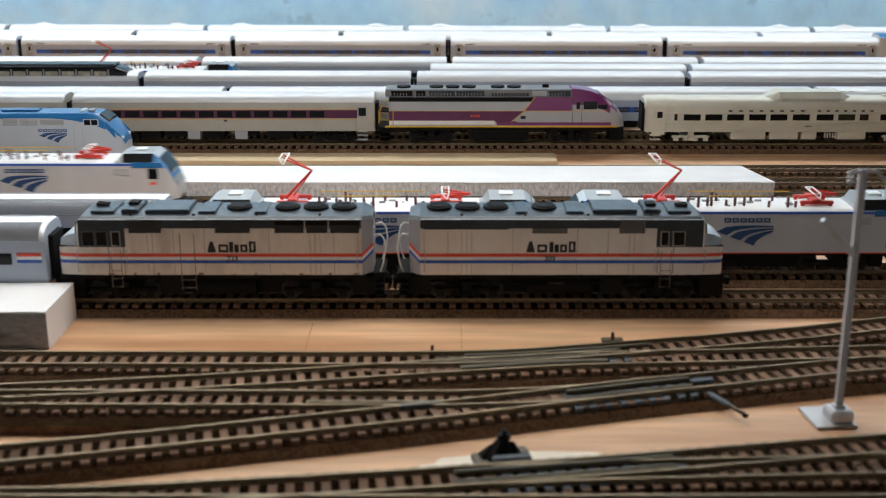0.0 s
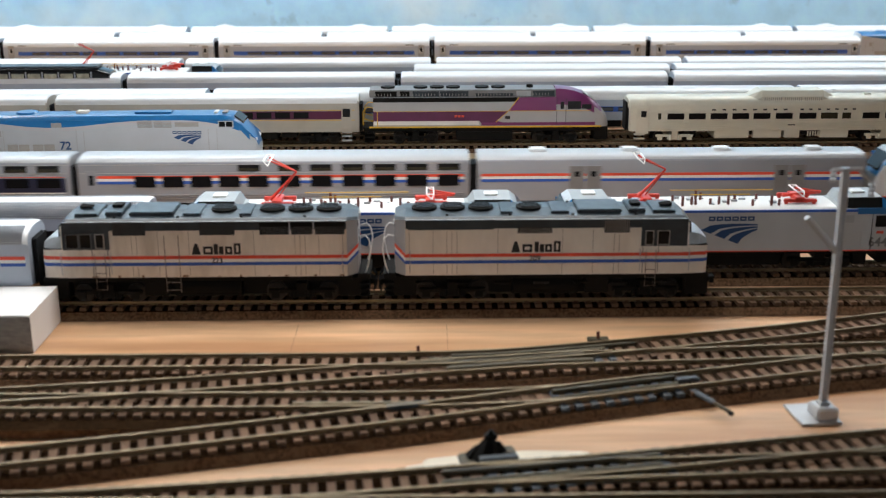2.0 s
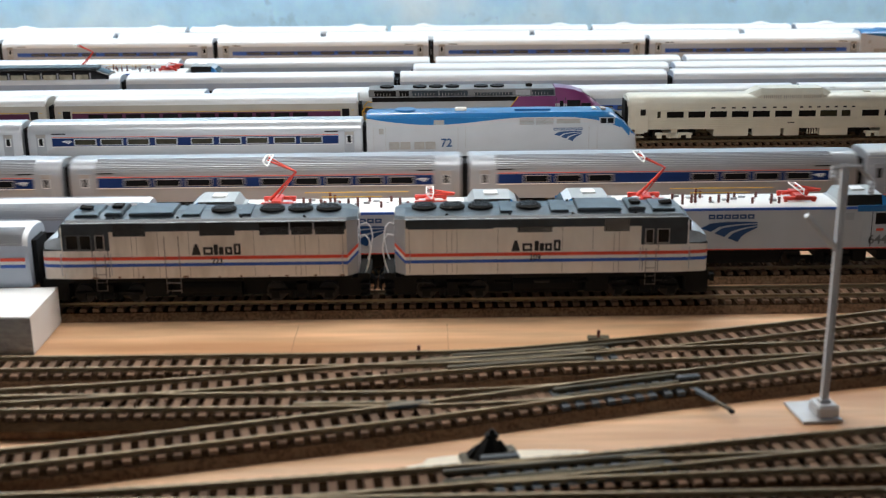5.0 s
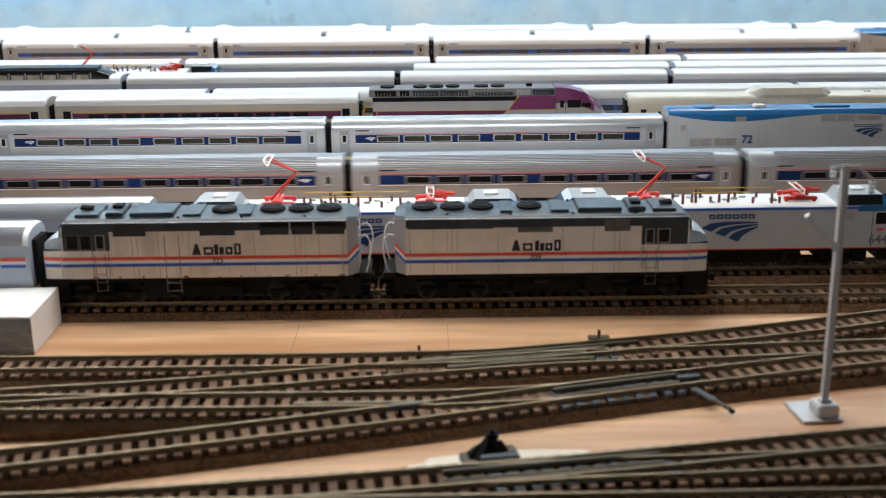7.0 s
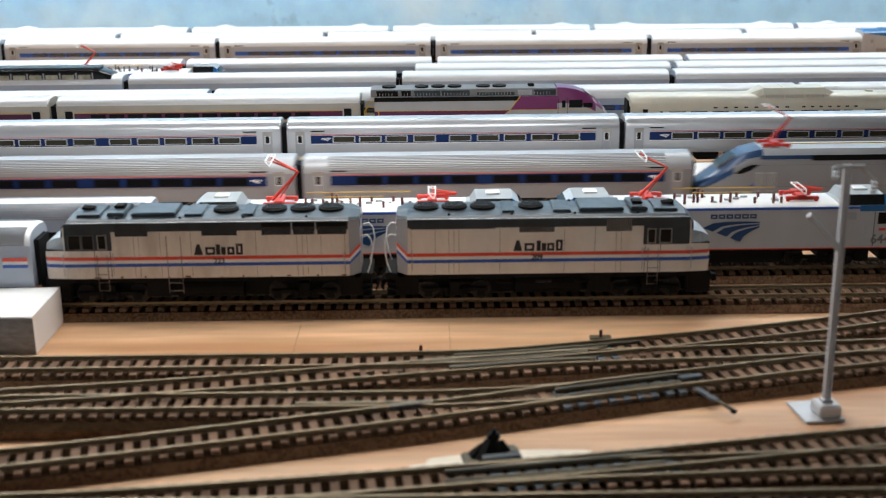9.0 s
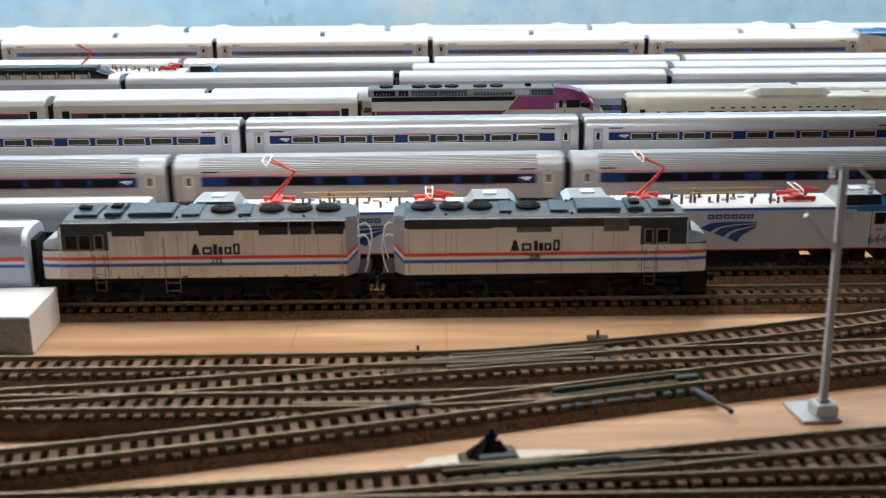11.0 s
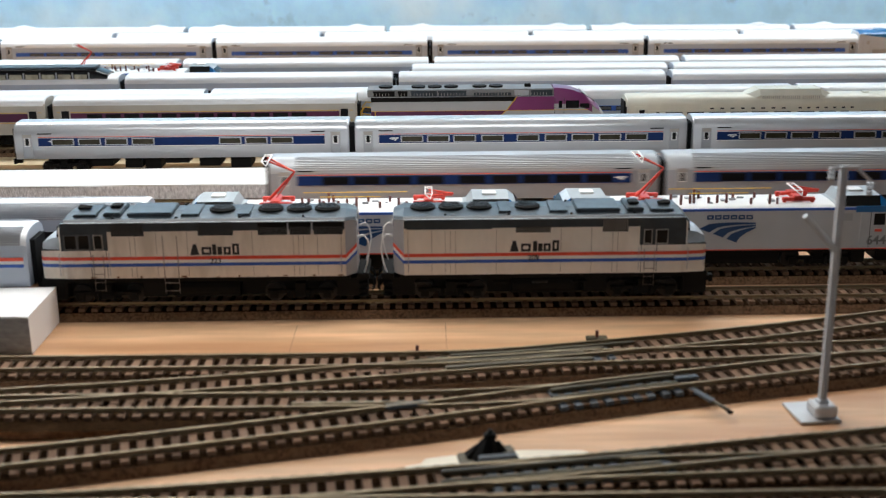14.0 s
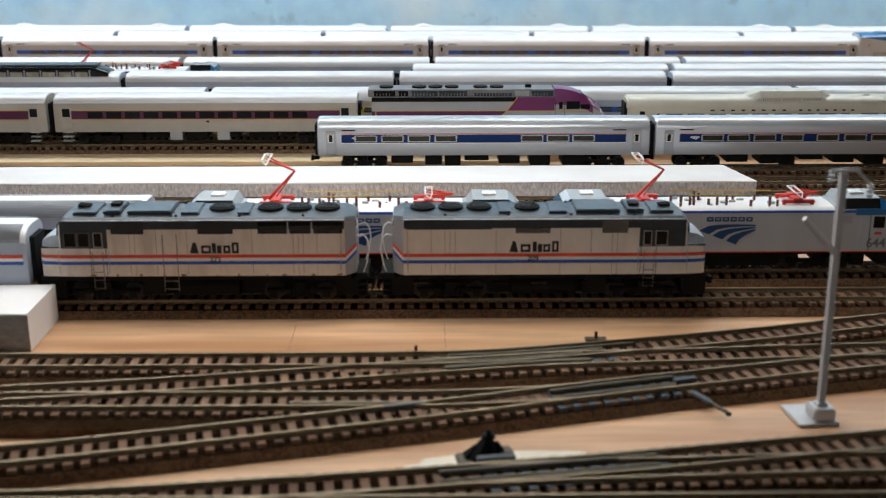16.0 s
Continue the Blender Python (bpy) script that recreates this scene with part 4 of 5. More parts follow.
def panto(parent, x, raised, h=0.0435):
    """A single-arm collector on its red base frame."""
    bm = bmesh.new()
    bx(bm, x - 0.011, x + 0.010, -0.0095, -0.0065, h + 0.0012, h + 0.0034, 0.0004)
    bx(bm, x - 0.011, x + 0.010, 0.0065, 0.0095, h + 0.0012, h + 0.0034, 0.0004)
    bx(bm, x - 0.004, x + 0.002, -0.0095, 0.0095, h + 0.0016, h + 0.0045, 0.0004)
    for xx in (x - 0.0095, x + 0.0085):
        for s in (-1, 1):
            cyl(bm, (xx, s * 0.008, h - 0.0008), (xx, s * 0.008, h + 0.002), 0.0013, 8)
    base = part("pantograph_base", bm, M_PANTO, parent, "bright red pantograph base frame")
    bm = bmesh.new()
    if raised:
        k, e = (x + 0.0115, 0, h + 0.0215), (x - 0.006, 0, h + 0.0300)
        a = (x - 0.006, 0, h + 0.003)
    else:
        k, e = (x + 0.015, 0, h + 0.0062), (x - 0.001, 0, h + 0.0078)
        a = (x - 0.010, 0, h + 0.0036)
    cyl(bm, a, k, 0.0011, 8, 0.0007)
    cyl(bm, (a[0] + 0.004, 0, a[2]), (k[0] - 0.0005, 0, k[2] - 0.001), 0.0004, 6)
    for s in (-1, 1):
        cyl(bm, k, (e[0], s * 0.004, e[2]), 0.0006, 6)
    part("pantograph_arm", bm, M_PANTO, parent, "red folding arm")
    bm = bmesh.new()
    for dx in (-0.0022, 0.0022):
        cyl(bm, (e[0] + dx, -0.0095, e[2] + 0.0005), (e[0] + dx, 0.0095, e[2] + 0.0005), 0.0005, 6)
    for s in (-1, 1):
        cyl(bm, (e[0] - 0.0022, s * 0.0095, e[2] + 0.0005), (e[0] + 0.0022, s * 0.0095, e[2] + 0.0005), 0.0004, 6)
        cyl(bm, (e[0] - 0.0022, s * 0.0095, e[2] + 0.0005), (e[0] + 0.0010, s * 0.0130, e[2] - 0.002), 0.0004, 6)
        cyl(bm, (e[0] + 0.0022, s * 0.0095, e[2] + 0.0005), (e[0] + 0.0010, s * 0.0130, e[2] - 0.002), 0.0004, 6)
    part("contact_head", bm, M_WHITE, parent, "pale contact strip frame")


def acs(label, group, m, raised=1, num=""):
    """A boxy electric locomotive with raked cabs, centred at 0."""
    t = thing("electric_locomotive", label, "model locomotive", group, m)
    w, z0, zr = 0.0174, 0.0140, 0.0430

    def sec(x, top, ww, low=z0):
        return (x, [(-ww, low), (-ww, min(0.0405, top - 0.0022)), (-ww + 0.0012, min(0.0420, top - 0.0009)), (-ww + 0.004, top), (0, top + 0.0005), (ww - 0.004, top), (ww - 0.0012, min(0.0420, top - 0.0009)), (ww, min(0.0405, top - 0.0022)), (ww, low), (0, low)])
    xs = [(-0.1165, 0.0245, 0.0120), (-0.1135, 0.0300, 0.0150), (-0.1075, 0.0400, 0.0170), (-0.1030, 0.0455, w), (-0.0990, 0.0485, w), (-0.0760, 0.0485, w), (-0.0725, 0.0435, w), (-0.0700, zr, w)]
    st = [sec(*q) for q in xs] + [sec(-x, a, b) for x, a, b in xs[::-1]]
    part("body", loft(st), [M_ACS, M_CABBLUE, M_WHITE, M_BUMP, M_BLACK, M_NOSE], t, "light grey body with blue cab ends", True,
         pick=lambda c, n: 5 if abs(c.x) > 0.0985 and c.z > 0.0420 and abs(n.y) < 0.3 and n.z > 0.1 else 1 if abs(c.x) > 0.0985 and c.z > 0.0335 and n.z > 0.1 else (4 if 0.0765 < abs(c.x) < 0.0985 and c.z > 0.0415 and abs(n.y) > 0.35 else 3 if abs(c.x) > 0.0705 and n.z > 0.2 else (2 if n.z > 0.4 else 0)))
    plate(t, "roof_line", -0.097, 0.097, 0.0400, 0.0416, w, M_BLUE, label="blue line along the roof edge")
    plate(t, "cab_panel", 0.083, 0.1062, 0.0385, 0.0425, w + 0.0003, M_CABBLUE, sides=(-1, 1))
    plate(t, "cab_panel", -0.1062, -0.083, 0.0385, 0.0425, w + 0.0003, M_CABBLUE, sides=(-1, 1))
    plate(t, "sill_line", -0.110, 0.110, 0.0140, 0.0147, w, M_RED, label="thin red sill line")
    for s in (-1, 1):
        ws = [(s * 0.1035, [(-0.0135, 0.0445), (-0.0125, 0.0462), (0.0125, 0.0462), (0.0135, 0.0445)]), (s * 0.1118, [(-0.0135, 0.0330), (-0.0125, 0.0349), (0.0125, 0.0349), (0.0135, 0.0330)])]
        part("windscreen", loft(ws), M_GLASS, t, "raked windscreen")
        plate(t, "cab_window", s * 0.0985 - 0.0035, s * 0.0985 + 0.0035, 0.0300, 0.0375, w + 0.0002, M_GLASS)
        plate(t, "flag_patch", s * 0.0985 - 0.0025, s * 0.0985 + 0.0020, 0.0256, 0.0273, w + 0.0002, M_RED)
        plate(t, "cab_door", s * 0.0895 - 0.003, s * 0.0895 + 0.003, 0.0150, 0.0390, w + 0.0001, M_ACS)
        plate(t, "side_grille", s * 0.075 - 0.006, s * 0.075 + 0.006, 0.0330, 0.0380, w + 0.0002, M_LTGRAY)
        if num:
            plate(t, "door_seam", s * 0.0927, s * 0.0930, 0.0150, 0.0390, w + 0.0001, M_LETTER)
    logo(t, 0.0010, 0.0258, 0.0142, w, M_LOGO)
    word_bar(t, -0.012, 0.018, 0.0346, 0.0375, 6, w, M_LOGO, (-1, 1), None, 0.84, 0.0010)
    if num:
        number(t, num, 0.0975, 0.0172, 0.0060, w, M_HOOD)
        number(t, num, -0.100, 0.0178, 0.0050, w, M_LETTER)
    panto(t, -0.049, raised == 1, zr)
    panto(t, 0.049, raised == 2, zr)
    r = random.Random(5)
    for x in (-0.033, -0.028, -0.0215, -0.019, -0.0165, -0.0135, -0.0095, -0.004, 0.002, 0.009, 0.017, 0.023, 0.029, 0.034):
        yy = r.choice((-0.0115, -0.0085, -0.004, 0.003))
        hh = r.uniform(0.0052, 0.0078)
        bm = bmesh.new()
        rings = []
        for k in range(int(hh / 0.0012)):
            for dz, rad in ((0, 0.0012), (0.0008, 0.0006)):
                rings.append([bm.verts.new((x + rad * math.cos(math.tau * q / 8), yy + rad * math.sin(math.tau * q / 8), zr - 0.0002 + 0.0012 * k + dz)) for q in range(8)])
        for lo, hi in zip(rings, rings[1:]):
            for q in range(8):
                bm.faces.new((lo[q], lo[(q + 1) % 8], hi[(q + 1) % 8], hi[q]))
        bm.faces.new(rings[0][::-1])
        bm.faces.new(rings[-1])
        part("insulator", bm, M_INSUL, t, "dark red ribbed roof insulator")
    bm = bmesh.new()
    cyl(bm, (-0.033, 0.004, zr + 0.0066), (0.034, 0.004, zr + 0.0066), 0.0003, 6)
    cyl(bm, (-0.0215, -0.004, zr + 0.0056), (0.017, -0.004, zr + 0.0056), 0.0003, 6)
    part("bus_bar", bm, M_YELLOW, t, "thin brass roof conductor")
    for k in range(9):
        x0 = -0.030 + 0.0072 * k + r.uniform(-0.002, 0.002)
        y0 = r.uniform(-0.011, 0.006)
        part("roof_fitting", B(x0, x0 + r.uniform(0.002, 0.005), y0, y0 + r.uniform(0.001, 0.004), zr, zr + r.uniform(0.0010, 0.0019), 0.0002), M_LTGRAY, t)
    for s in (-1, 1):
        part("roof_box", B(s * 0.087 - 0.0045, s * 0.087 + 0.0045, -0.004, 0.005, 0.0489, 0.0500, 0.0004), M_WHITE, t)
        bogie(t, s * 0.062, 0.033, 0.0062, 2, None, 0.0145)
        coupler(t, s * 0.1165, s)
        part("pilot", B(min(s * 0.100, s * 0.1160), max(s * 0.100, s * 0.1160), -0.0125, 0.0125, 0.0045, 0.0139, 0.0008), M_BLACK, t)
    part("transformer_box", B(-0.036, 0.036, -0.0160, 0.0160, 0.0045, 0.0139, 0.0006), M_BLACK, t)
    for x in (-0.0925, 0.0835):
        part("sand_box", B(x, x + 0.009, -0.0140, 0.0140, 0.0040, 0.0139, 0.0006), M_BLACK, t)
    part("underframe", B(-0.112, 0.112, -0.0150, 0.0150, 0.0120, 0.0139), M_BLACK, t)
    return t


def p42(label, m):
    """A streamlined diesel: its blunt rear at 0, the raked nose at 0.238."""
    t = thing("diesel_locomotive", label, "model locomotive", "moving train", m)
    w, z0 = 0.0174, 0.0135

    def sec(x, top, ww, eave=0.0472):
        e = min(eave, top - 0.002)
        return (x, [(-ww, z0), (-ww, e - 0.006), (-ww, e), (-ww + 0.0035, top - 0.0012), (0, top), (ww - 0.0035, top - 0.0012), (ww, e), (ww, e - 0.006), (ww, z0), (0, z0)])
    st = [sec(0, 0.0505, w - 0.001), sec(0.002, 0.0518, w), sec(0.206, 0.0522, w), sec(0.216, 0.0512, w), sec(0.2240, 0.0455, w - 0.0003), sec(0.2310, 0.0370, w - 0.001), sec(0.2360, 0.0310, w - 0.003), sec(0.2380, 0.0250, w - 0.006)]
    part("body", loft(st), [M_PALE, M_CABBLUE], t, "pale grey body with blue roof and nose", True, pick=lambda c, n: 1 if (c.x > 0.216 and c.z > 0.0290) or n.z > 0.25 else 0)
    rear = [(0.002, 0.0474), (0.006, 0.0466), (0.014, 0.0452), (0.025, 0.0437), (0.040, 0.0420), (0.055, 0.0413), (0.070, 0.0415), (0.085, 0.0425), (0.100, 0.0441), (0.115, 0.0457), (0.130, 0.0468), (0.142, 0.0474)]
    front = [(0.170, 0.0474), (0.182, 0.0469), (0.195, 0.0454), (0.205, 0.0434), (0.214, 0.0409), (0.220, 0.0385), (0.2225, 0.0374), (0.2225, 0.0440), (0.216, 0.0474)]
    tip = [(0.2222, 0.0376), (0.2300, 0.0338), (0.2365, 0.0300), (0.2350, 0.0320), (0.2300, 0.0372), (0.2222, 0.0440)]
    for s in (-1, 1):
        part("blue_wave", poly(rear, s * (w + 0.0002), -s * 0.0006), M_CABBLUE, t, "blue wave along the upper side")
        part("blue_wave", poly(front, s * (w + 0.0002), -s * 0.0006), M_CABBLUE, t, "blue wave along the upper side")
        part("blue_wave", poly(tip, s * (w - 0.0012), -s * 0.0010), M_CABBLUE, t)
    for x0, x1 in ((0.134, 0.1465), (0.1485, 0.1555), (0.1560, 0.1635)):
        plate(t, "side_grille", x0, x1, 0.0408, 0.0462, w + 0.0003, M_GRILLE)
        for k in range(4):
            plate(t, "grille_slat", x0 + 0.0005, x1 - 0.0005, 0.0415 + k * 0.0012, 0.0419 + k * 0.0012, w + 0.0006, M_LTGRAY)
    plate(t, "side_grille", 0.1665, 0.1870, 0.0415, 0.0455, w + 0.0002, M_GRILLE)
    for k in range(4):
        x0 = 0.0195 + k * 0.0098 + (0.0025 if k > 1 else 0)
        plate(t, "lower_grille", x0, x0 + 0.0090, 0.0198, 0.0265, w + 0.0002, M_GRILLE)
    plate(t, "window_frame", 0.2040, 0.2175, 0.0405, 0.0466, w + 0.0003, M_LTGRAY)
    for x0, x1 in ((0.2050, 0.2102), (0.2112, 0.2165)):
        plate(t, "cab_window", x0, x1, 0.0414, 0.0458, w + 0.0006, M_GLASS)
    plate(t, "vent_hatch", 0.0110, 0.0150, 0.0335, 0.0385, w + 0.0002, M_GRILLE)
    plate(t, "vent_hatch", 0.0590, 0.0680, 0.0415, 0.0455, w + 0.0004, M_GRILLE)
    for x in (0.0060, 0.0165, 0.0800, 0.0865, 0.1950, 0.2025):
        plate(t, "door_seam", x, x + 0.0003, 0.0180, 0.0395, w, M_GRILLE)
    part("windscreen", loft([(0.2180, [(-0.0135, 0.0492), (-0.0125, 0.0508), (0.0125, 0.0508), (0.0135, 0.0492)]), (0.2255, [(-0.0130, 0.0432), (-0.0120, 0.0452), (0.0120, 0.0452), (0.0130, 0.0432)])]), M_GLASS, t)
    for s in (-1, 1):
        bm = bmesh.new()
        cyl(bm, (0.231, s * 0.011, 0.0300), (0.2368, s * 0.011, 0.0285), 0.0018, 12)
        part("headlight", bm, M_WHITE, t)
    logo(t, 0.1765, 0.0300, 0.0095, w, M_LOGO)
    word_bar(t, 0.164, 0.190, 0.0353, 0.0376, 6, w, M_LOGO, (-1, 1), None, 0.8, 0.0006)
    number(t, "72", 0.0700, 0.0220, 0.0072, w + 0.0001, M_LOGO)
    bm = bmesh.new()
    cyl(bm, (0.034, 0, 0.0510), (0.034, 0, 0.0528), 0.0105, 20, 0.009)
    part("roof_fan", bm, M_CABBLUE, t, "blue roof fan housing")
    part("exhaust_stack", B(0.078, 0.088, -0.006, 0.004, 0.0512, 0.0535, 0.0005), M_F40, t)
    for x0, x1, mm in ((0.130, 0.162, M_CABBLUE), (0.199, 0.2025, M_WHITE), (0.2065, 0.211, M_GRILLE)):
        part("roof_hatch", B(x0, x1, -0.008, 0.004, 0.0514, 0.0529, 0.0004), mm, t)
    part("frame_sill", B(0.002, 0.226, -0.0150, 0.0150, 0.0105, 0.0135), M_BLACK, t)
    part("fuel_tank", B(0.085, 0.150, -0.0155, 0.0155, 0.0040, 0.0120, 0.001), M_BLACK, t)
    for x in (0.045, 0.188):
        bogie(t, x, 0.032, 0.0058, 2, None, 0.0145)
    coupler(t, -0.0005, -1)
    diaphragm(t, 0.0, -1)
    return t


def mp36(label, m):
    """A commuter diesel: squared rear at 0, streamlined purple nose at 0.2335."""
    t = thing("commuter_locomotive", label, "model locomotive", "", m)
    w, z0 = 0.0174, 0.0172

    def sec(x, top, ww):
        return (x, [(-ww, z0), (-ww, top * 0.72), (-ww + 0.0004, top * 0.87), (-ww + 0.0045, top - 0.0008), (0, top), (ww - 0.0045, top - 0.0008), (ww - 0.0004, top * 0.87), (ww, top * 0.72), (ww, z0), (0, z0)])
    st = [sec(0.1815, 0.0550, w), sec(0.190, 0.0546, w), sec(0.200, 0.0528, w), sec(0.210, 0.0490, w), sec(0.219, 0.0430, w - 0.0006), sec(0.2265, 0.0360, w - 0.002), sec(0.2320, 0.0280, w - 0.005), sec(0.2335, 0.0235, w - 0.008)]
    part("cab", loft(st), [M_LTGRAY, M_PURPLE], t, "purple-roofed streamlined cab", True, pick=lambda c, n: 1 if c.z > 0.0345 or (n.z > 0.3 and c.z > 0.0335) else 0)
    part("body", B(0.004, 0.1815, -w, w, z0, 0.0468), M_LTGRAY, t, "silver engine body")
    plate(t, "black_band", 0.004, 0.1440, 0.0424, 0.0467, w, M_BLACK, label="black upper band")
    part("hood", B(0.0005, 0.1815, -0.0150, 0.0150, 0.0466, 0.0538, 0.0006), M_HOOD, t, "grey radiator hood")
    for x0, x1, mm in ((0.006, 0.027, M_BLACK), (0.030, 0.0395, M_BLACK), (0.0425, 0.0680, M_F40ROOF), (0.0690, 0.0965, M_F40ROOF), (0.103, 0.140, M_F40ROOF), (0.143, 0.157, M_LTGRAY), (0.159, 0.180, M_F40ROOF)):
        for s in (-1, 1):
            ya, yb = sorted((s * 0.0153, s * 0.0145))
            g = part("hood_grille", B(x0, x1, ya, yb, 0.0474, 0.0526 if x0 != 0.103 else 0.0505), mm, t)
            for k in range(int((x1 - x0) / 0.003)):
                part("grille_slat", B(x0 + k * 0.003, x0 + k * 0.003 + 0.0005, min(ya, ya - 0.0002 if s < 0 else ya), max(yb, yb + 0.0002 if s > 0 else yb), 0.0476, 0.0503), M_GRILLE, g)
    for x in (0.018, 0.050, 0.066, 0.082, 0.110, 0.126):
        bm = bmesh.new()
        cyl(bm, (x, 0, 0.0536), (x, 0, 0.0554), 0.0068, 20)
        part("roof_fan", bm, M_BLACK, t)
    part("exhaust_stack", B(0.154, 0.160, -0.003, 0.003, 0.0536, 0.0566, 0.0004), M_BLACK, t)
    for s in (-1, 1):
        y = s * (w + 0.0002)
        part("plum_panel", poly([(0.004, 0.0239), (0.1070, 0.0239), (0.1105, 0.0195), (0.1300, 0.0222), (0.1240, 0.0239), (0.1345, 0.0330), (0.004, 0.0330)], y, -s * 0.0006), M_PLUM2, t, "plum lower side panel")
        part("purple_panel", poly([(0.1360, 0.0336), (0.1815, 0.0336), (0.1815, 0.0467), (0.1455, 0.0467)], y, -s * 0.0006), M_PURPLE, t, "purple upper panel")
        part("silver_panel", poly([(0.004, 0.0200), (0.1075, 0.0200), (0.1060, 0.0237), (0.004, 0.0237)], y, -s * 0.0006), M_WHITE, t)
        part("yellow_line", poly([(0.1225, 0.0222), (0.1233, 0.0222), (0.1362, 0.0336), (0.1352, 0.0336)], s * (w + 0.0004), -s * 0.0006), M_YELLOW, t)
        part("yellow_line", poly([(0.1352, 0.0336), (0.1362, 0.0336), (0.1460, 0.0467), (0.1450, 0.0467)], s * (w + 0.0004), -s * 0.0006), M_YELLOW, t)
    plate(t, "yellow_line", 0.004, 0.1350, 0.0331, 0.0335, w + 0.0001, M_YELLOW)
    plate(t, "yellow_line", 0.1360, 0.2150, 0.0331, 0.0336, w + 0.0002, M_YELLOW)
    plate(t, "yellow_line", 0.0, 0.2260, 0.0172, 0.0187, w, M_YELLOW)
    plate(t, "purple_line", 0.1090, 0.2200, 0.0192, 0.0222, w + 0.0001, M_PURPLE)
    plate(t, "cab_window", 0.1860, 0.1895, 0.0352, 0.0420, w + 0.0002, M_GLASS)
    plate(t, "cab_window", 0.1930, 0.2060, 0.0350, 0.0425, w + 0.0002, M_GLASS)
    plate(t, "cab_window", 0.2068, 0.2160, 0.0350, 0.0395, w - 0.0002, M_GLASS)
    for x in (0.1822, 0.1912):
        plate(t, "door_seam", x, x + 0.0004, 0.0190, 0.0450, w + 0.0001, M_LETTER)
    part("windscreen", loft([(0.2085, [(-0.012, 0.0483), (-0.011, 0.0500), (0.011, 0.0500), (0.012, 0.0483)]), (0.2215, [(-0.0125, 0.0392), (-0.0115, 0.0412), (0.0115, 0.0412), (0.0125, 0.0392)])]), M_GLASS, t)
    plate(t, "emblem", 0.132, 0.137, 0.0255, 0.0285, w + 0.0001, M_LETTER)
    word_bar(t, 0.083, 0.093, 0.0275, 0.0295, 3, w + 0.0003, M_RED)
    for s in (-1, 1):
        bm = bmesh.new()
        for a, b in (((-0.006, s * 0.015, 0.020), (-0.006, s * 0.015, 0.033)), ((-0.006, s * 0.015, 0.033), (-0.002, s * 0.015, 0.0375)), ((-0.002, s * 0.015, 0.0375), (0.004, s * 0.015, 0.0365)), ((-0.006, s * 0.015, 0.026), (0.002, s * 0.015, 0.024)), ((0.008, s * (w + 0.0005), 0.019), (0.008, s * (w + 0.0005), 0.033))):
            cyl(bm, a, b, 0.0005, 6)
        part("handrail", bm, M_YELLOW, t, "yellow end handrail")
    for k in range(4):
        part("end_step", B(-0.005, 0.004, -0.016, 0.016, 0.003 + k * 0.0042, 0.0042 + k * 0.0042), M_BLACK, t)
    part("frame_sill", B(-0.006, 0.228, -0.0150, 0.0150, 0.0135, 0.0172), M_BLACK, t)
    part("fuel_tank", B(0.085, 0.140, -0.0158, 0.0158, 0.0040, 0.0136, 0.001), M_BLACK, t)
    part("pilot", B(0.220, 0.2335, -0.0120, 0.0120, 0.0035, 0.0172, 0.001), M_BLACK, t)
    for x in (0.045, 0.182):
        bogie(t, x, 0.032, 0.0058, 2, None, 0.0145)
    return t


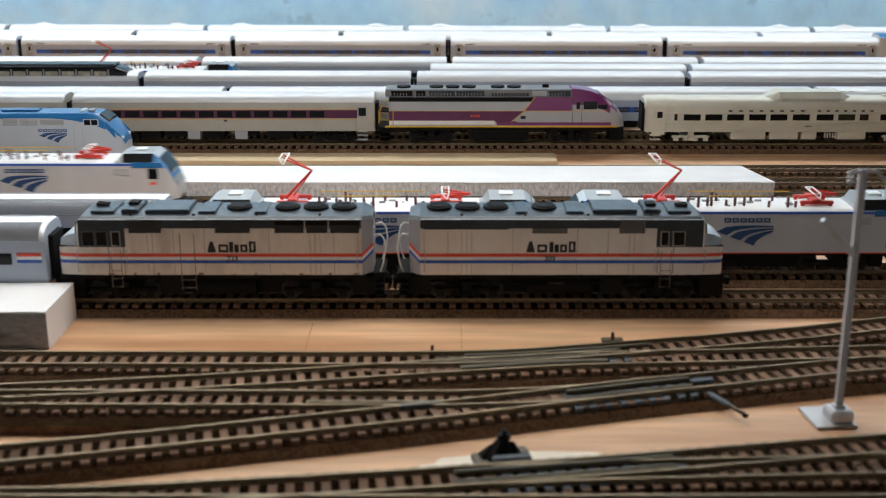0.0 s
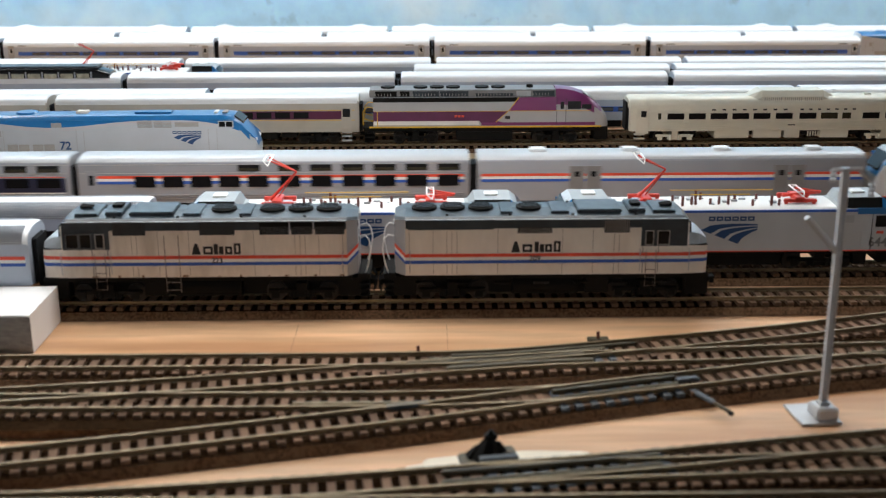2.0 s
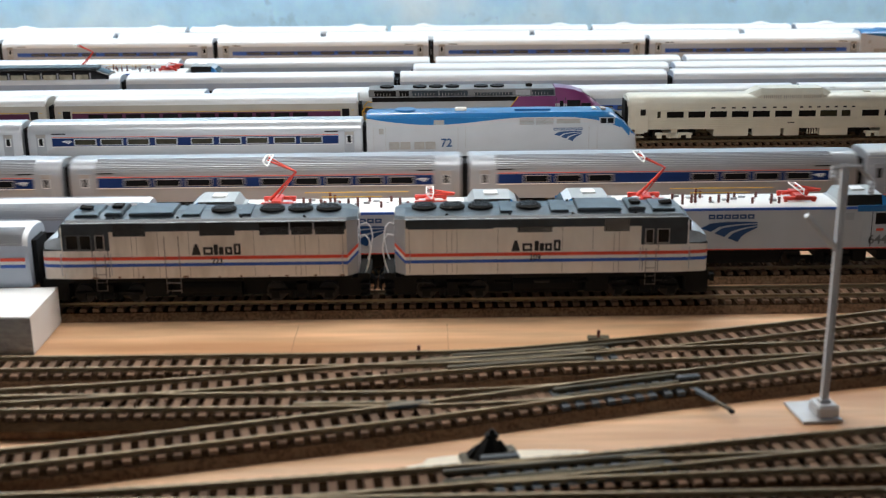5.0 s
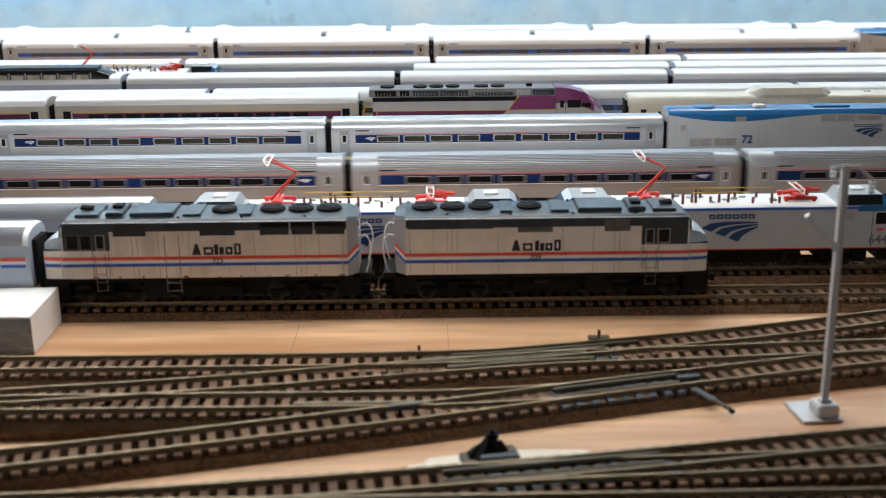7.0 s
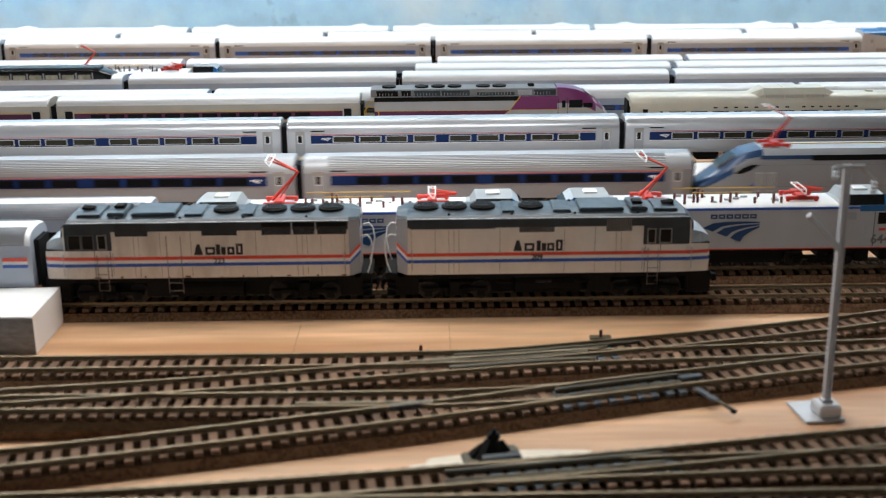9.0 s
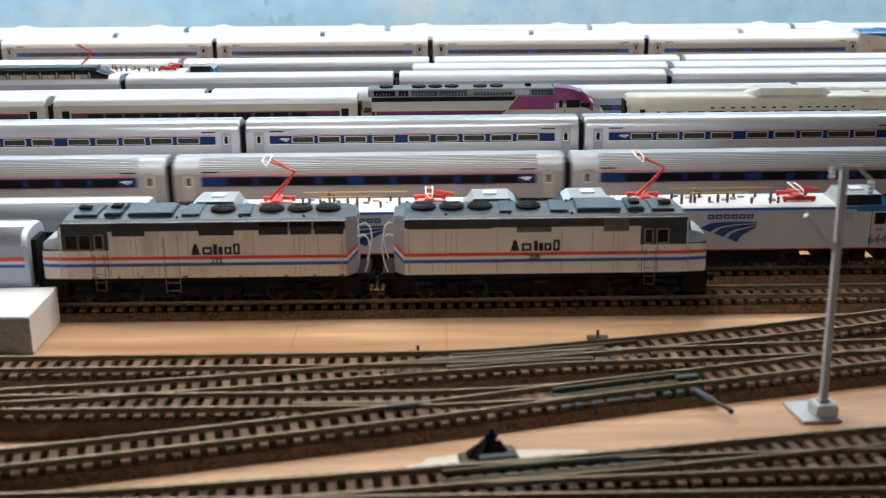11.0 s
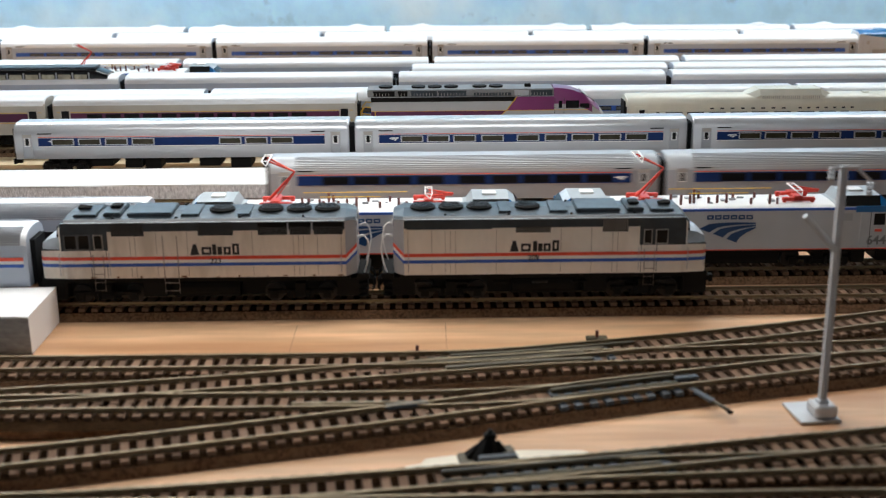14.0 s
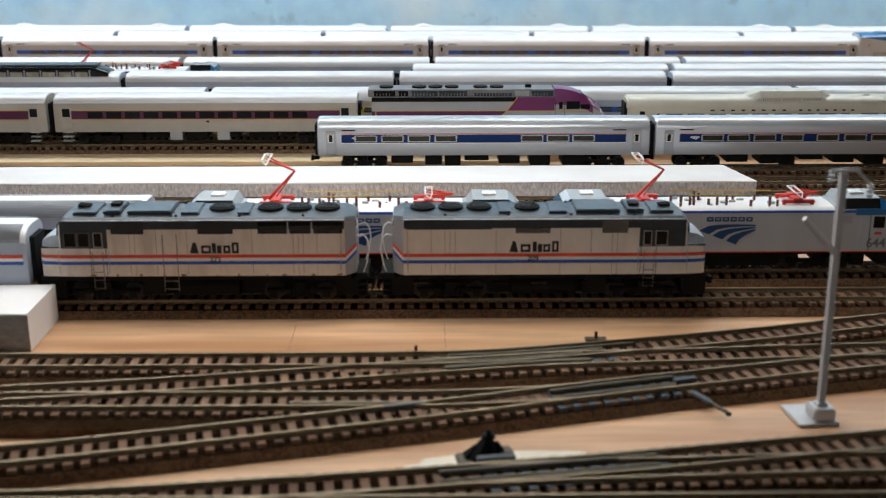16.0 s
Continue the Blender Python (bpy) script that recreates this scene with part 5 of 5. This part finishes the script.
def rdc(label, m):
    """A self-propelled stainless railcar with a roof blister; its front end at 0, running back to +x."""
    t = thing("diesel_railcar", label, "model railcar", "", m)
    L, w, z0, ze, zt = 0.296, 0.0172, 0.0125, 0.0365, 0.0458
    r0 = ring(w, z0, ze, zt, 14, 0.0004)
    r1 = [(y * 0.93, z0 + (z - z0) * 0.97) for y, z in r0]
    part("body", loft([(0, r1), (0.0025, r0), (L - 0.0025, r0), (L, r1)]), M_TAN, t, "beige stainless fluted body", True)
    bl = [(-0.0152, 0.0395), (-0.0150, 0.0452), (-0.0105, 0.0508), (0.0105, 0.0508), (0.0150, 0.0452), (0.0152, 0.0395)]
    lo = [(-0.0138, 0.0385), (-0.0125, 0.0408), (-0.0070, 0.0455), (0.0070, 0.0455), (0.0125, 0.0408), (0.0138, 0.0385)]
    part("roof_blister", loft([(0.117, lo), (0.129, bl), (0.189, bl), (0.200, lo)]), M_TAN, t, "raised roof radiator housing")
    for k in range(4):
        x = 0.1295 + k * 0.0196
        part("blister_rib", loft([(x, [(y * 1.015, z + 0.0003) for y, z in bl]), (x + 0.0007, [(y * 1.015, z + 0.0003) for y, z in bl])]), M_TAN, t)
    for k in range(3):
        for q in range(9):
            xx = 0.1312 + k * 0.0196 + q * 0.0020
            part("blister_slat", B(xx, xx + 0.0008, -0.0155, -0.0149, 0.0408, 0.0448), M_COMM, t)
    for x in (0.232, 0.262):
        part("roof_vent", B(x, x + 0.007, -0.006, 0.000, 0.0448, 0.0468, 0.0006), M_TAN, t)
    word_bar(t, 0.0800, 0.1600, 0.0326, 0.0340, 8, w + 0.0002, M_LETTER, (-1,), None, 0.36)
    word_bar(t, 0.1665, 0.2260, 0.0326, 0.0340, 7, w + 0.0002, M_LETTER, (-1,), None, 0.36)
    for i, px in enumerate((0.0448, 0.0658, 0.0870, 0.1083, 0.1290, 0.1508, 0.1740, 0.1950, 0.2120, 0.2360, 0.2580)):
        hw = 0.0082 if i not in (8,) else 0.0042
        plate(t, "window_frame", px - hw - 0.0008, px + hw + 0.0008, 0.0233, 0.0308, w + 0.0002, M_TAN)
        plate(t, "window", px - hw, px + hw, 0.0241, 0.0300, w + 0.0005, M_GLASS if i not in (7, 8) else M_CREAM)
    plate(t, "window", 0.0275, 0.0305, 0.0241, 0.0302, w + 0.0003, M_CREAM)
    plate(t, "belt_rail", 0.018, L - 0.018, 0.0210, 0.0220, w, M_TAN, proud=0.0006)
    plate(t, "belt_rail", 0.018, L - 0.018, 0.0314, 0.0320, w, M_TAN, proud=0.0006)
    word_bar(t, 0.1555, 0.1625, 0.0176, 0.0186, 3, w + 0.0002, M_LETTER)
    plate(t, "door", 0.006, 0.0185, 0.0100, 0.0360, w + 0.0001, M_TAN)
    plate(t, "door_window", 0.0108, 0.0160, 0.0265, 0.0325, w + 0.0004, M_GLASS)
    for k in range(3):
        part("step", B(0.005, 0.015, -w, -w + 0.005, 0.0045 + k * 0.004, 0.0056 + k * 0.004), M_TAN, t)
    part("end_cap", loft([(-0.0012, ring(0.0160, 0.0350, 0.0362, 0.0440)), (0.0185, ring(0.0175, 0.0350, 0.0367, 0.0462))]), M_TAN, t, "pale domed roof end", True)
    diaphragm(t, 0.0, -1)
    for x in (0.045, 0.251):
        g = bogie(t, x, 0.029, 0.0053, 2, M_TAN, 0.0150)
    for x0, x1 in ((0.060, 0.066), (0.119, 0.1215), (0.170, 0.186), (0.217, 0.226)):
        part("air_tank", B(x0, x1, -0.0150, 0.0150, 0.0078, 0.0125, 0.0008), M_BLACK, t)
    for k in range(5):
        bm = bmesh.new()
        cyl(bm, (0.176 + 0.0025 * k, -0.0156, 0.0065), (0.176 + 0.0025 * k, -0.0156, 0.0115), 0.0007, 6)
        part("pipe", bm, M_TAN, t)
    for k in range(4):
        plate(t, "flute", 0.020, L - 0.020, 0.0138 + 0.0018 * k, 0.0142 + 0.0018 * k, w, M_TAN, proud=0.0003)
    for x0, x1 in ((0.084, 0.118), (0.122, 0.150), (0.153, 0.168), (0.188, 0.216)):
        part("engine_box", B(x0, x1, -0.0155, 0.0155, 0.0048, 0.0143, 0.0006), M_TAN, t)
    part("underframe", B(0.004, L - 0.004, -0.0145, 0.0145, 0.0118, 0.0145), M_BLACK, t)
    return t


def acela(label, m):
    """A wedge-nosed electric power car: rear at 0, running towards +x; both ends raked in view."""
    t = thing("power_car", label, "model locomotive", "express train", m)
    w, z0, L = 0.0172, 0.0135, 0.2365

    def sec(x, top, ww):
        return (x, [(-ww, z0), (-ww, top * 0.78), (-ww + 0.001, top * 0.90), (-ww + 0.0045, top - 0.0004), (0, top), (ww - 0.0045, top - 0.0004), (ww - 0.001, top * 0.90), (ww, top * 0.78), (ww, z0), (0, z0)])
    half = [(0.0, 0.0200, 0.010), (0.006, 0.0245, 0.0145), (0.016, 0.0310, w - 0.001), (0.028, 0.0400, w), (0.038, 0.0465, w), (0.050, 0.0492, w)]
    st = [sec(*q) for q in half] + [sec(L - x, a, b) for x, a, b in half[::-1]]
    part("body", loft(st), [M_EXPRESS, M_DEEPBLUE, M_ROOFS], t, "silver wedge-nosed body with dark blue nose tops", True,
         pick=lambda c, n: 1 if (c.x < 0.050 or c.x > L - 0.050) and n.z > 0.22 else (2 if n.z > 0.4 else 0))
    for s in (-1, 1):
        for flip in (0, 1):
            pts = [(0.029, 0.0312), (0.034, 0.0350), (0.041, 0.0378), (0.047, 0.0378), (0.041, 0.0335), (0.034, 0.0308)]
            mark = [(0.040, 0.0215), (0.048, 0.0262), (0.050, 0.0262), (0.043, 0.0215)]
            if flip:
                pts, mark = [(L - x, z) for x, z in pts], [(L - x, z) for x, z in mark]
            part("cab_window", poly(pts, s * (w + 0.0002), -s * 0.0006), M_GLASS, t, "slanted dark cab side window")
            part("emblem", poly(mark, s * (w + 0.0002), -s * 0.0006), M_BLUE, t)
    plate(t, "roof_grille_band", 0.0866, 0.1600, 0.0405, 0.0446, w - 0.0002, M_BLACK, label="dark grille band below the roof")
    for x0, x1 in ((0.0480, 0.0864), (0.1602, L - 0.0480)):
        plate(t, "blue_band", x0, x1, 0.0418, 0.0446, w - 0.0002, M_DEEPBLUE)
    for z in (0.0372, 0.0205):
        plate(t, "side_seam", 0.040, L - 0.040, z, z + 0.0004, w, M_HOOD)
    plate(t, "red_line", 0.016, L - 0.016, 0.0139, 0.0145, w, M_RED)
    bm = bmesh.new()
    cyl(bm, (0.066, 0, 0.0502), (L - 0.066, 0, 0.0502), 0.0004, 6)
    part("roof_cable", bm, M_YELLOW, t, "yellow high-voltage roof cable")
    for x in (0.024, L - 0.024):
        part("windscreen", loft([(x - 0.006, [(-0.010, 0.0335 if x < 0.1 else 0.0425), (-0.009, 0.0352 if x < 0.1 else 0.0440), (0.009, 0.0352 if x < 0.1 else 0.0440), (0.010, 0.0335 if x < 0.1 else 0.0425)]),
                                 (x + 0.006, [(-0.010, 0.0425 if x < 0.1 else 0.0335), (-0.009, 0.0440 if x < 0.1 else 0.0352), (0.009, 0.0440 if x < 0.1 else 0.0352), (0.010, 0.0425 if x < 0.1 else 0.0335)])]), M_GLASS, t)
    for x0 in (0.0443, 0.0535, 0.1750, 0.1842):
        plate(t, "side_door", x0, x0 + 0.0066, 0.0170, 0.0318, w + 0.0001, M_LTGRAY)
        for k in range(3):
            plate(t, "door_slat", x0 + 0.0008 + 0.0020 * k, x0 + 0.0016 + 0.0020 * k, 0.0180, 0.0308, w + 0.0003, M_HOOD)
    panto(t, 0.062, True, 0.0485)
    panto(t, L - 0.062, False, 0.0485)
    part("underframe", B(0.014, L - 0.014, -0.0150, 0.0150, 0.0095, 0.0135), M_BLACK, t)
    part("transformer_box", B(0.090, 0.150, -0.0155, 0.0155, 0.0045, 0.0130, 0.0006), M_BLACK, t)
    for x in (0.052, L - 0.052):
        bogie(t, x, 0.033, 0.0060, 2, None, 0.0145)
    return t


# ---- parked trains ----
f40("weathered silver diesel with red, white and blue stripes", "223", pose(-0.0415, YE1, RT, 0, 0, 180), True)
f40("silver diesel with slate roof and striped flank", "209", pose(-0.0197, YE1, RT))
striped_coach("silver coach with red, white and blue end stripes", pose(-0.3815, YE1, RT))
acs("grey electric locomotive with red roof pantographs", "parked electrics", pose(-0.0465, YE2, RT), 1)
acs("grey electric locomotive marked 644 with red pantographs", "parked electrics", pose(0.1905, YE2, RT), 1, "644")
roof_flutes(coach("plain silver coach behind the diesels", "smooth", "coaches", m=pose(-0.325, YE2, RT)), 0.14675)
for k in range(3):
    coach("grey commuter coach with plum window band", "commuter", "commuter coaches", m=pose(-0.2132 - k * 0.3008, YB, RT))
mp36("purple and silver commuter diesel with yellow lines", pose(-0.0565, YB, RT))
rdc("beige stainless railcar with a roof blister", pose(0.1975, YB, RT))


# ---- rows of stored trains behind ----
def row(y0, slope, gaps_at, pitch, n0, n1, style, label, group, L=None, humps=()):
    ang = math.degrees(math.atan(slope))
    for k in range(n0, n1):
        x = gaps_at + (k + 0.5) * pitch
        car = coach(label, style, group, L or pitch - 0.007, pose(x, y0 + slope * x, RT, 0, 0, ang), style == "amfleet")
        for hx in humps:
            top = [(q, [(y, 0.0465 + z * e) for y, z in ((-0.0125, -0.003), (-0.010, 0.0022), (-0.004, 0.0040), (0.004, 0.0040), (0.010, 0.0022), (0.0125, -0.003))]) for q, e in ((hx - 0.016, 0.25), (hx - 0.009, 0.85), (hx, 1.15), (hx + 0.006, 0.85), (hx + 0.014, 0.25))]
            part("roof_housing", loft(top), M_ROOFW, car, "low white roof housing", True)


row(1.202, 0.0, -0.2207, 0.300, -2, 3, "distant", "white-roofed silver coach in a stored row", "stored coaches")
row(1.305, -0.010, -0.332, 0.300, 0, 4, "smooth", "white-roofed silver coach in a stored row", "stored coaches")
coach("silver coach with a long glazed dome", "dome", "stored coaches", 0.293, pose(-0.332 - 0.150, 1.309, RT))
row(1.365, -0.010, -0.018, 0.300, 0, 4, "smooth", "white-roofed silver coach in a stored row", "stored coaches")
acs("grey electric locomotive with raised red pantograph", "parked electrics", pose(-0.345, 1.368, RT), 1)
row(1.425, -0.010, 0.008, 0.300, -3, 3, "smooth", "white-roofed silver coach in a stored row", "stored coaches")
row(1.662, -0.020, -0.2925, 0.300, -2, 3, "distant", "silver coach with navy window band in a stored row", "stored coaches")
p42("blue and white diesel at the end of a stored row", pose(0.60, 1.648, RT))
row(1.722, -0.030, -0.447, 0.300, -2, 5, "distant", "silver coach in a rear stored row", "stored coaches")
row(1.785, -0.030, -0.355, 0.300, -2, 5, "smooth", "silver coach in a rear stored row", "stored coaches", humps=(-0.098, 0.106))
for yy, sl in ((1.202, 0), (1.305, -0.01), (1.365, -0.01), (1.425, -0.01), (1.662, -0.02), (1.722, -0.03), (1.785, -0.03)):
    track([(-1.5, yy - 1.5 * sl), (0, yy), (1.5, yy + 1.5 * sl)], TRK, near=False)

# ---- boards, foam, filler ----
solid("plywood_strip", B(-1.6, 0.108, 1.085, 1.121, 0.0002, 0.0040, 0.0004), M_BOARD, "pale plywood strip lying between two tracks", "board")


def foam(name, x0, x1, y0, y1, z0, z1, m_face, label, skew=0.0):
    """A foam piece: a rough cut core under a smooth white skin."""
    t = thing(name, label, "foam board")
    r = random.Random(8)
    n = 60
    for pname, za, zb, m, rag in (("core", z0, z1 - 0.0009, m_face, 0.0007), ("skin", z1 - 0.0009, z1, M_FOAM, 0.0005)):
        bm = bmesh.new()
        rings = []
        for i in range(n + 1):
            x = x0 + (x1 - x0) * i / n
            e = [r.uniform(-rag, rag) for _ in range(4)]
            k = skew * (y1 - y0)
            rings.append([bm.verts.new(p) for p in ((x, y0 + e[0], za), (x + k, y1 + e[1], za), (x + k, y1 + e[2], zb), (x, y0 + e[3], zb))])
        for a, b in zip(rings, rings[1:]):
            for i in range(4):
                j = (i + 1) % 4
                bm.faces.new((a[i], b[i], b[j], a[j]))
        bm.faces.new(rings[0])
        bm.faces.new(rings[-1][::-1])
        bmesh.ops.recalc_face_normals(bm, faces=bm.faces)
        # Faces towards +x take the white skin colour.
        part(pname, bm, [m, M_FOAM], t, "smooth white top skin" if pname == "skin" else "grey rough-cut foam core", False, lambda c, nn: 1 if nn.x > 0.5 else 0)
    return t


foam("foam_strip", -1.5, 0.268, 0.926, 0.986, RT, 0.0215, M_FOAMCUT, "white foam strip with rough cut edge lying over tracks", -0.22)
foam("foam_block", -0.62, -0.2195, 0.6125, 0.664, 0.0002, 0.0225, M_FOAMSHADE, "white foam block with shade painted into its grey front face", 0.0)
solid("table_seam", B(-0.0771, -0.0769, 0.60, 0.655, 0.0001, 0.0003), M_LINE, "thin pencil line on the plywood", "pencil line", "structure")
solid("table_seam", B(0.0104, 0.0106, 0.60, 0.655, 0.0001, 0.0003), M_LINE, "thin pencil line on the plywood", "pencil line", "structure")

bm = bmesh.new()
r = random.Random(11)
ring_pts = []
for i in range(26):
    a = 2 * math.pi * i / 26
    k = 1 + r.uniform(-0.16, 0.16)
    ring_pts.append((0.026 + 0.046 * math.cos(a) * k, 0.4725 + 0.0115 * math.sin(a) * k + 0.16 * 0.046 * math.cos(a)))
lo = [bm.verts.new((x, y, 0.0001)) for x, y in ring_pts]
hi = [bm.verts.new((0.026 + (x - 0.026) * 0.93, 0.4735 + (y - 0.4735) * 0.93, 0.0012)) for x, y in ring_pts]
for i in range(26):
    j = (i + 1) % 26
    bm.faces.new((lo[i], lo[j], hi[j], hi[i]))
bm.faces.new(hi)
bmesh.ops.recalc_face_normals(bm, faces=bm.faces)
solid("filler_patch", bm, M_FILL, "cream filler patch smeared on the plywood", "filler", "structure")

# ---- catenary mast ----
mast = thing("catenary_mast", "grey plastic catenary mast on a square foot", "mast", "", pose(0.1896, 0.5195, 0, 0, 0, 6))
part("foot_plate", B(-0.0135, 0.0065, -0.009, 0.015, 0.0003, 0.0016, 0.0004), M_MAST, mast)
part("footing", B(-0.0055, 0.0055, -0.0065, 0.0050, 0.0016, 0.0075, 0.0008), M_MAST, mast)
MH = 0.1240
bm = bmesh.new()
for s in (-1, 1):
    bx(bm, s * 0.0013 - 0.0003, s * 0.0013 + 0.0003, -0.0015, 0.0015, 0.0075, MH)
bx(bm, -0.0011, 0.0011, -0.0005, 0.0005, 0.0075, MH)
bx(bm, -0.0025, 0.0025, -0.0023, 0.0023, 0.0075, 0.0090)
part("post", bm, M_MAST, mast, "slim H-section post")
bm = bmesh.new()
cyl(bm, (0.0, 0, 0.0835), (-0.0165, 0, 0.1010), 0.0017, 10, 0.0014)
part("bracket_brace", bm, M_MAST, mast)
bm = bmesh.new()
cyl(bm, (-0.006, 0, MH - 0.001), (0.008, 0, MH - 0.001), 0.0009, 8)
cyl(bm, (0.006, 0, MH - 0.001), (0.014, 0, MH - 0.008), 0.0008, 8)
for x, z in ((-0.0055, MH - 0.001), (0.0135, MH - 0.0085)):
    for k in range(3):
        cyl(bm, (x, 0, z - 0.002 * k), (x, 0, z - 0.002 * k - 0.0015), 0.0018, 10, 0.0012)
part("cross_arm", bm, M_MAST, mast, "top arm with small insulators")

# ---- turnout gear ----
stand = thing("switch_stand", "black switch stand beside the track", "switch stand", "", pose(0.0265, 0.4765, 0, 0, 0, 8))
bm = bmesh.new()
bx(bm, -0.0135, 0.0125, -0.0058, 0.0058, 0.0003, 0.0030, 0.0008)
bx(bm, 0.0040, 0.0120, -0.0045, 0.0045, 0.0028, 0.0058, 0.0012)
part("base", bm, M_FROG, stand, "dark brown base plate")
bm = bmesh.new()
cyl(bm, (-0.001, 0, 0.0025), (0.0005, 0, 0.0120), 0.0085, 7, 0.0024)
cyl(bm, (-0.007, 0.001, 0.0025), (-0.0045, 0, 0.0085), 0.0042, 6, 0.0012)
cyl(bm, (0.0055, -0.001, 0.0040), (0.0040, 0, 0.0100), 0.0036, 6, 0.0010)
part("housing", bm, M_BLACK, stand, "black ribbed stand housing")
bm = bmesh.new()
bx(bm, -0.0022, 0.0034, -0.0022, 0.0022, 0.0112, 0.0140, 0.0007)
bx(bm, -0.0004, 0.0018, -0.0012, 0.0012, 0.0138, 0.0158, 0.0004)
part("target", bm, M_BLACK, stand)
lever = thing("switch_lever", "dark metal switch lever on the cork edge", "switch lever", "", pose(0.1355, 0.5315, 0.0052, 0, 4, -58))
part("bar", B(-0.012, 0.006, -0.0019, 0.0019, 0.0, 0.0016, 0.0005), M_TIE_G, lever)
part("rod", B(0.006, 0.0165, -0.0011, 0.0011, 0.0, 0.0014, 0.0004), M_FROG, lever)
part("tip", B(0.0162, 0.0185, -0.0012, 0.0012, -0.0006, 0.0010, 0.0003), M_BLACK, lever)
for x, y in ((-0.0058, 0.592), (0.094, 0.6115)):
    pin = thing("switch_pin", "small dark throw-bar pin at a turnout", "switch pin", "switch pins", pose(x, y, 0))
    part("throw_bar", B(-0.006, 0.006, -0.003, 0.003, 0.0052, 0.0070, 0.0004), M_FROG, pin)
    bm = bmesh.new()
    cyl(bm, (0, 0, 0.0068), (0, 0, 0.0108), 0.0009, 10)
    part("pin", bm, M_INSUL, pin)

# ---- moving trains ----
PITCH_D, PITCH_C = 0.2985, 0.2975
D_UNITS = []
D_UNITS.append((acs("grey electric locomotive leading a moving train", "moving train", None, 1), 0.119))
x = 0.0
order = [("baggage", "silver baggage car with red, white and blue stripes")] + [("viewliner_stripe", "silver sleeping car with striped flank and two window rows")] + \
        [("viewliner", "silver sleeping car with navy lower window band")] * 2 + [("amfleet", "fluted silver coach with navy window band")] * 5
for st, lab in order:
    D_UNITS.append((coach(lab, st, "moving train", 0.2925, None, False, len(D_UNITS) == 5), x - PITCH_D / 2))
    x -= PITCH_D
D_UNITS.append((acela("blue-nosed silver power car in a moving train", None), x - 0.2362))
x -= 0.2360
for k in range(8):
    D_UNITS.append((coach("silver-white express coach with navy window band", "accent", "moving train", 0.2925), x - PITCH_D / 2))
    x -= PITCH_D
C_UNITS = [(p42("blue and pale grey diesel with a wave stripe", None), 0.001)]
for k in range(5):
    C_UNITS.append((coach("bright stainless coach with navy window band", "amfleet", "second moving train", 0.2920, None, True, k == 4), -(k + 0.5) * PITCH_C))
# place of the leading coach's front end, time by time
D_RUN = [(0.0, -0.4347), (0.5, -0.2428), (1.0, -0.0507), (1.5, 0.1408), (2.0, 0.3327), (2.5, 0.5267), (3.0, 0.723), (3.5, 0.921), (4.0, 1.1203), (4.5, 1.3202), (5.0, 1.5209), (5.5, 1.7222), (6.0, 1.9242), (6.5, 2.1264), (7.0, 2.3279), (7.5, 2.5277), (8.0, 2.7262), (8.5, 2.9246), (9.0, 3.1232), (9.5, 3.3223), (10.0, 3.5221), (10.5, 3.7226), (11.0, 3.9241), (11.5, 4.1268), (12.0, 4.3319), (12.5, 4.5406), (13.0, 4.7536), (13.5, 4.9705), (14.0, 5.1901), (14.5, 5.4114), (15.0, 5.6345), (15.5, 5.8595), (16.0, 6.0861)]
C_RUN = [(0.0, -0.5195), (0.5, -0.4934), (1.0, -0.4627), (1.5, -0.4275), (2.0, -0.3876), (2.5, -0.3431), (3.0, -0.2936), (3.5, -0.2393), (4.0, -0.1808), (4.5, -0.1187), (5.0, -0.0538), (5.5, 0.0126), (6.0, 0.0794), (6.5, 0.1456), (7.0, 0.2107), (7.5, 0.2747), (8.0, 0.3386), (8.5, 0.4029), (9.0, 0.4678), (9.5, 0.5331), (10.0, 0.599), (10.5, 0.6654), (11.0, 0.7318), (11.5, 0.7977), (12.0, 0.8631), (12.5, 0.9281), (13.0, 0.9933), (13.5, 1.059), (14.0, 1.1254), (14.5, 1.1923), (15.0, 1.2585), (15.5, 1.3243), (16.0, 1.3897)]


def motions():
    for ob, dx in D_UNITS:
        walk(ob, [(t, pose(s + dx, YD, RT)) for t, s in D_RUN])
    for ob, dx in C_UNITS:
        walk(ob, [(t, pose(s + dx, YC, RT)) for t, s in C_RUN])


motions()
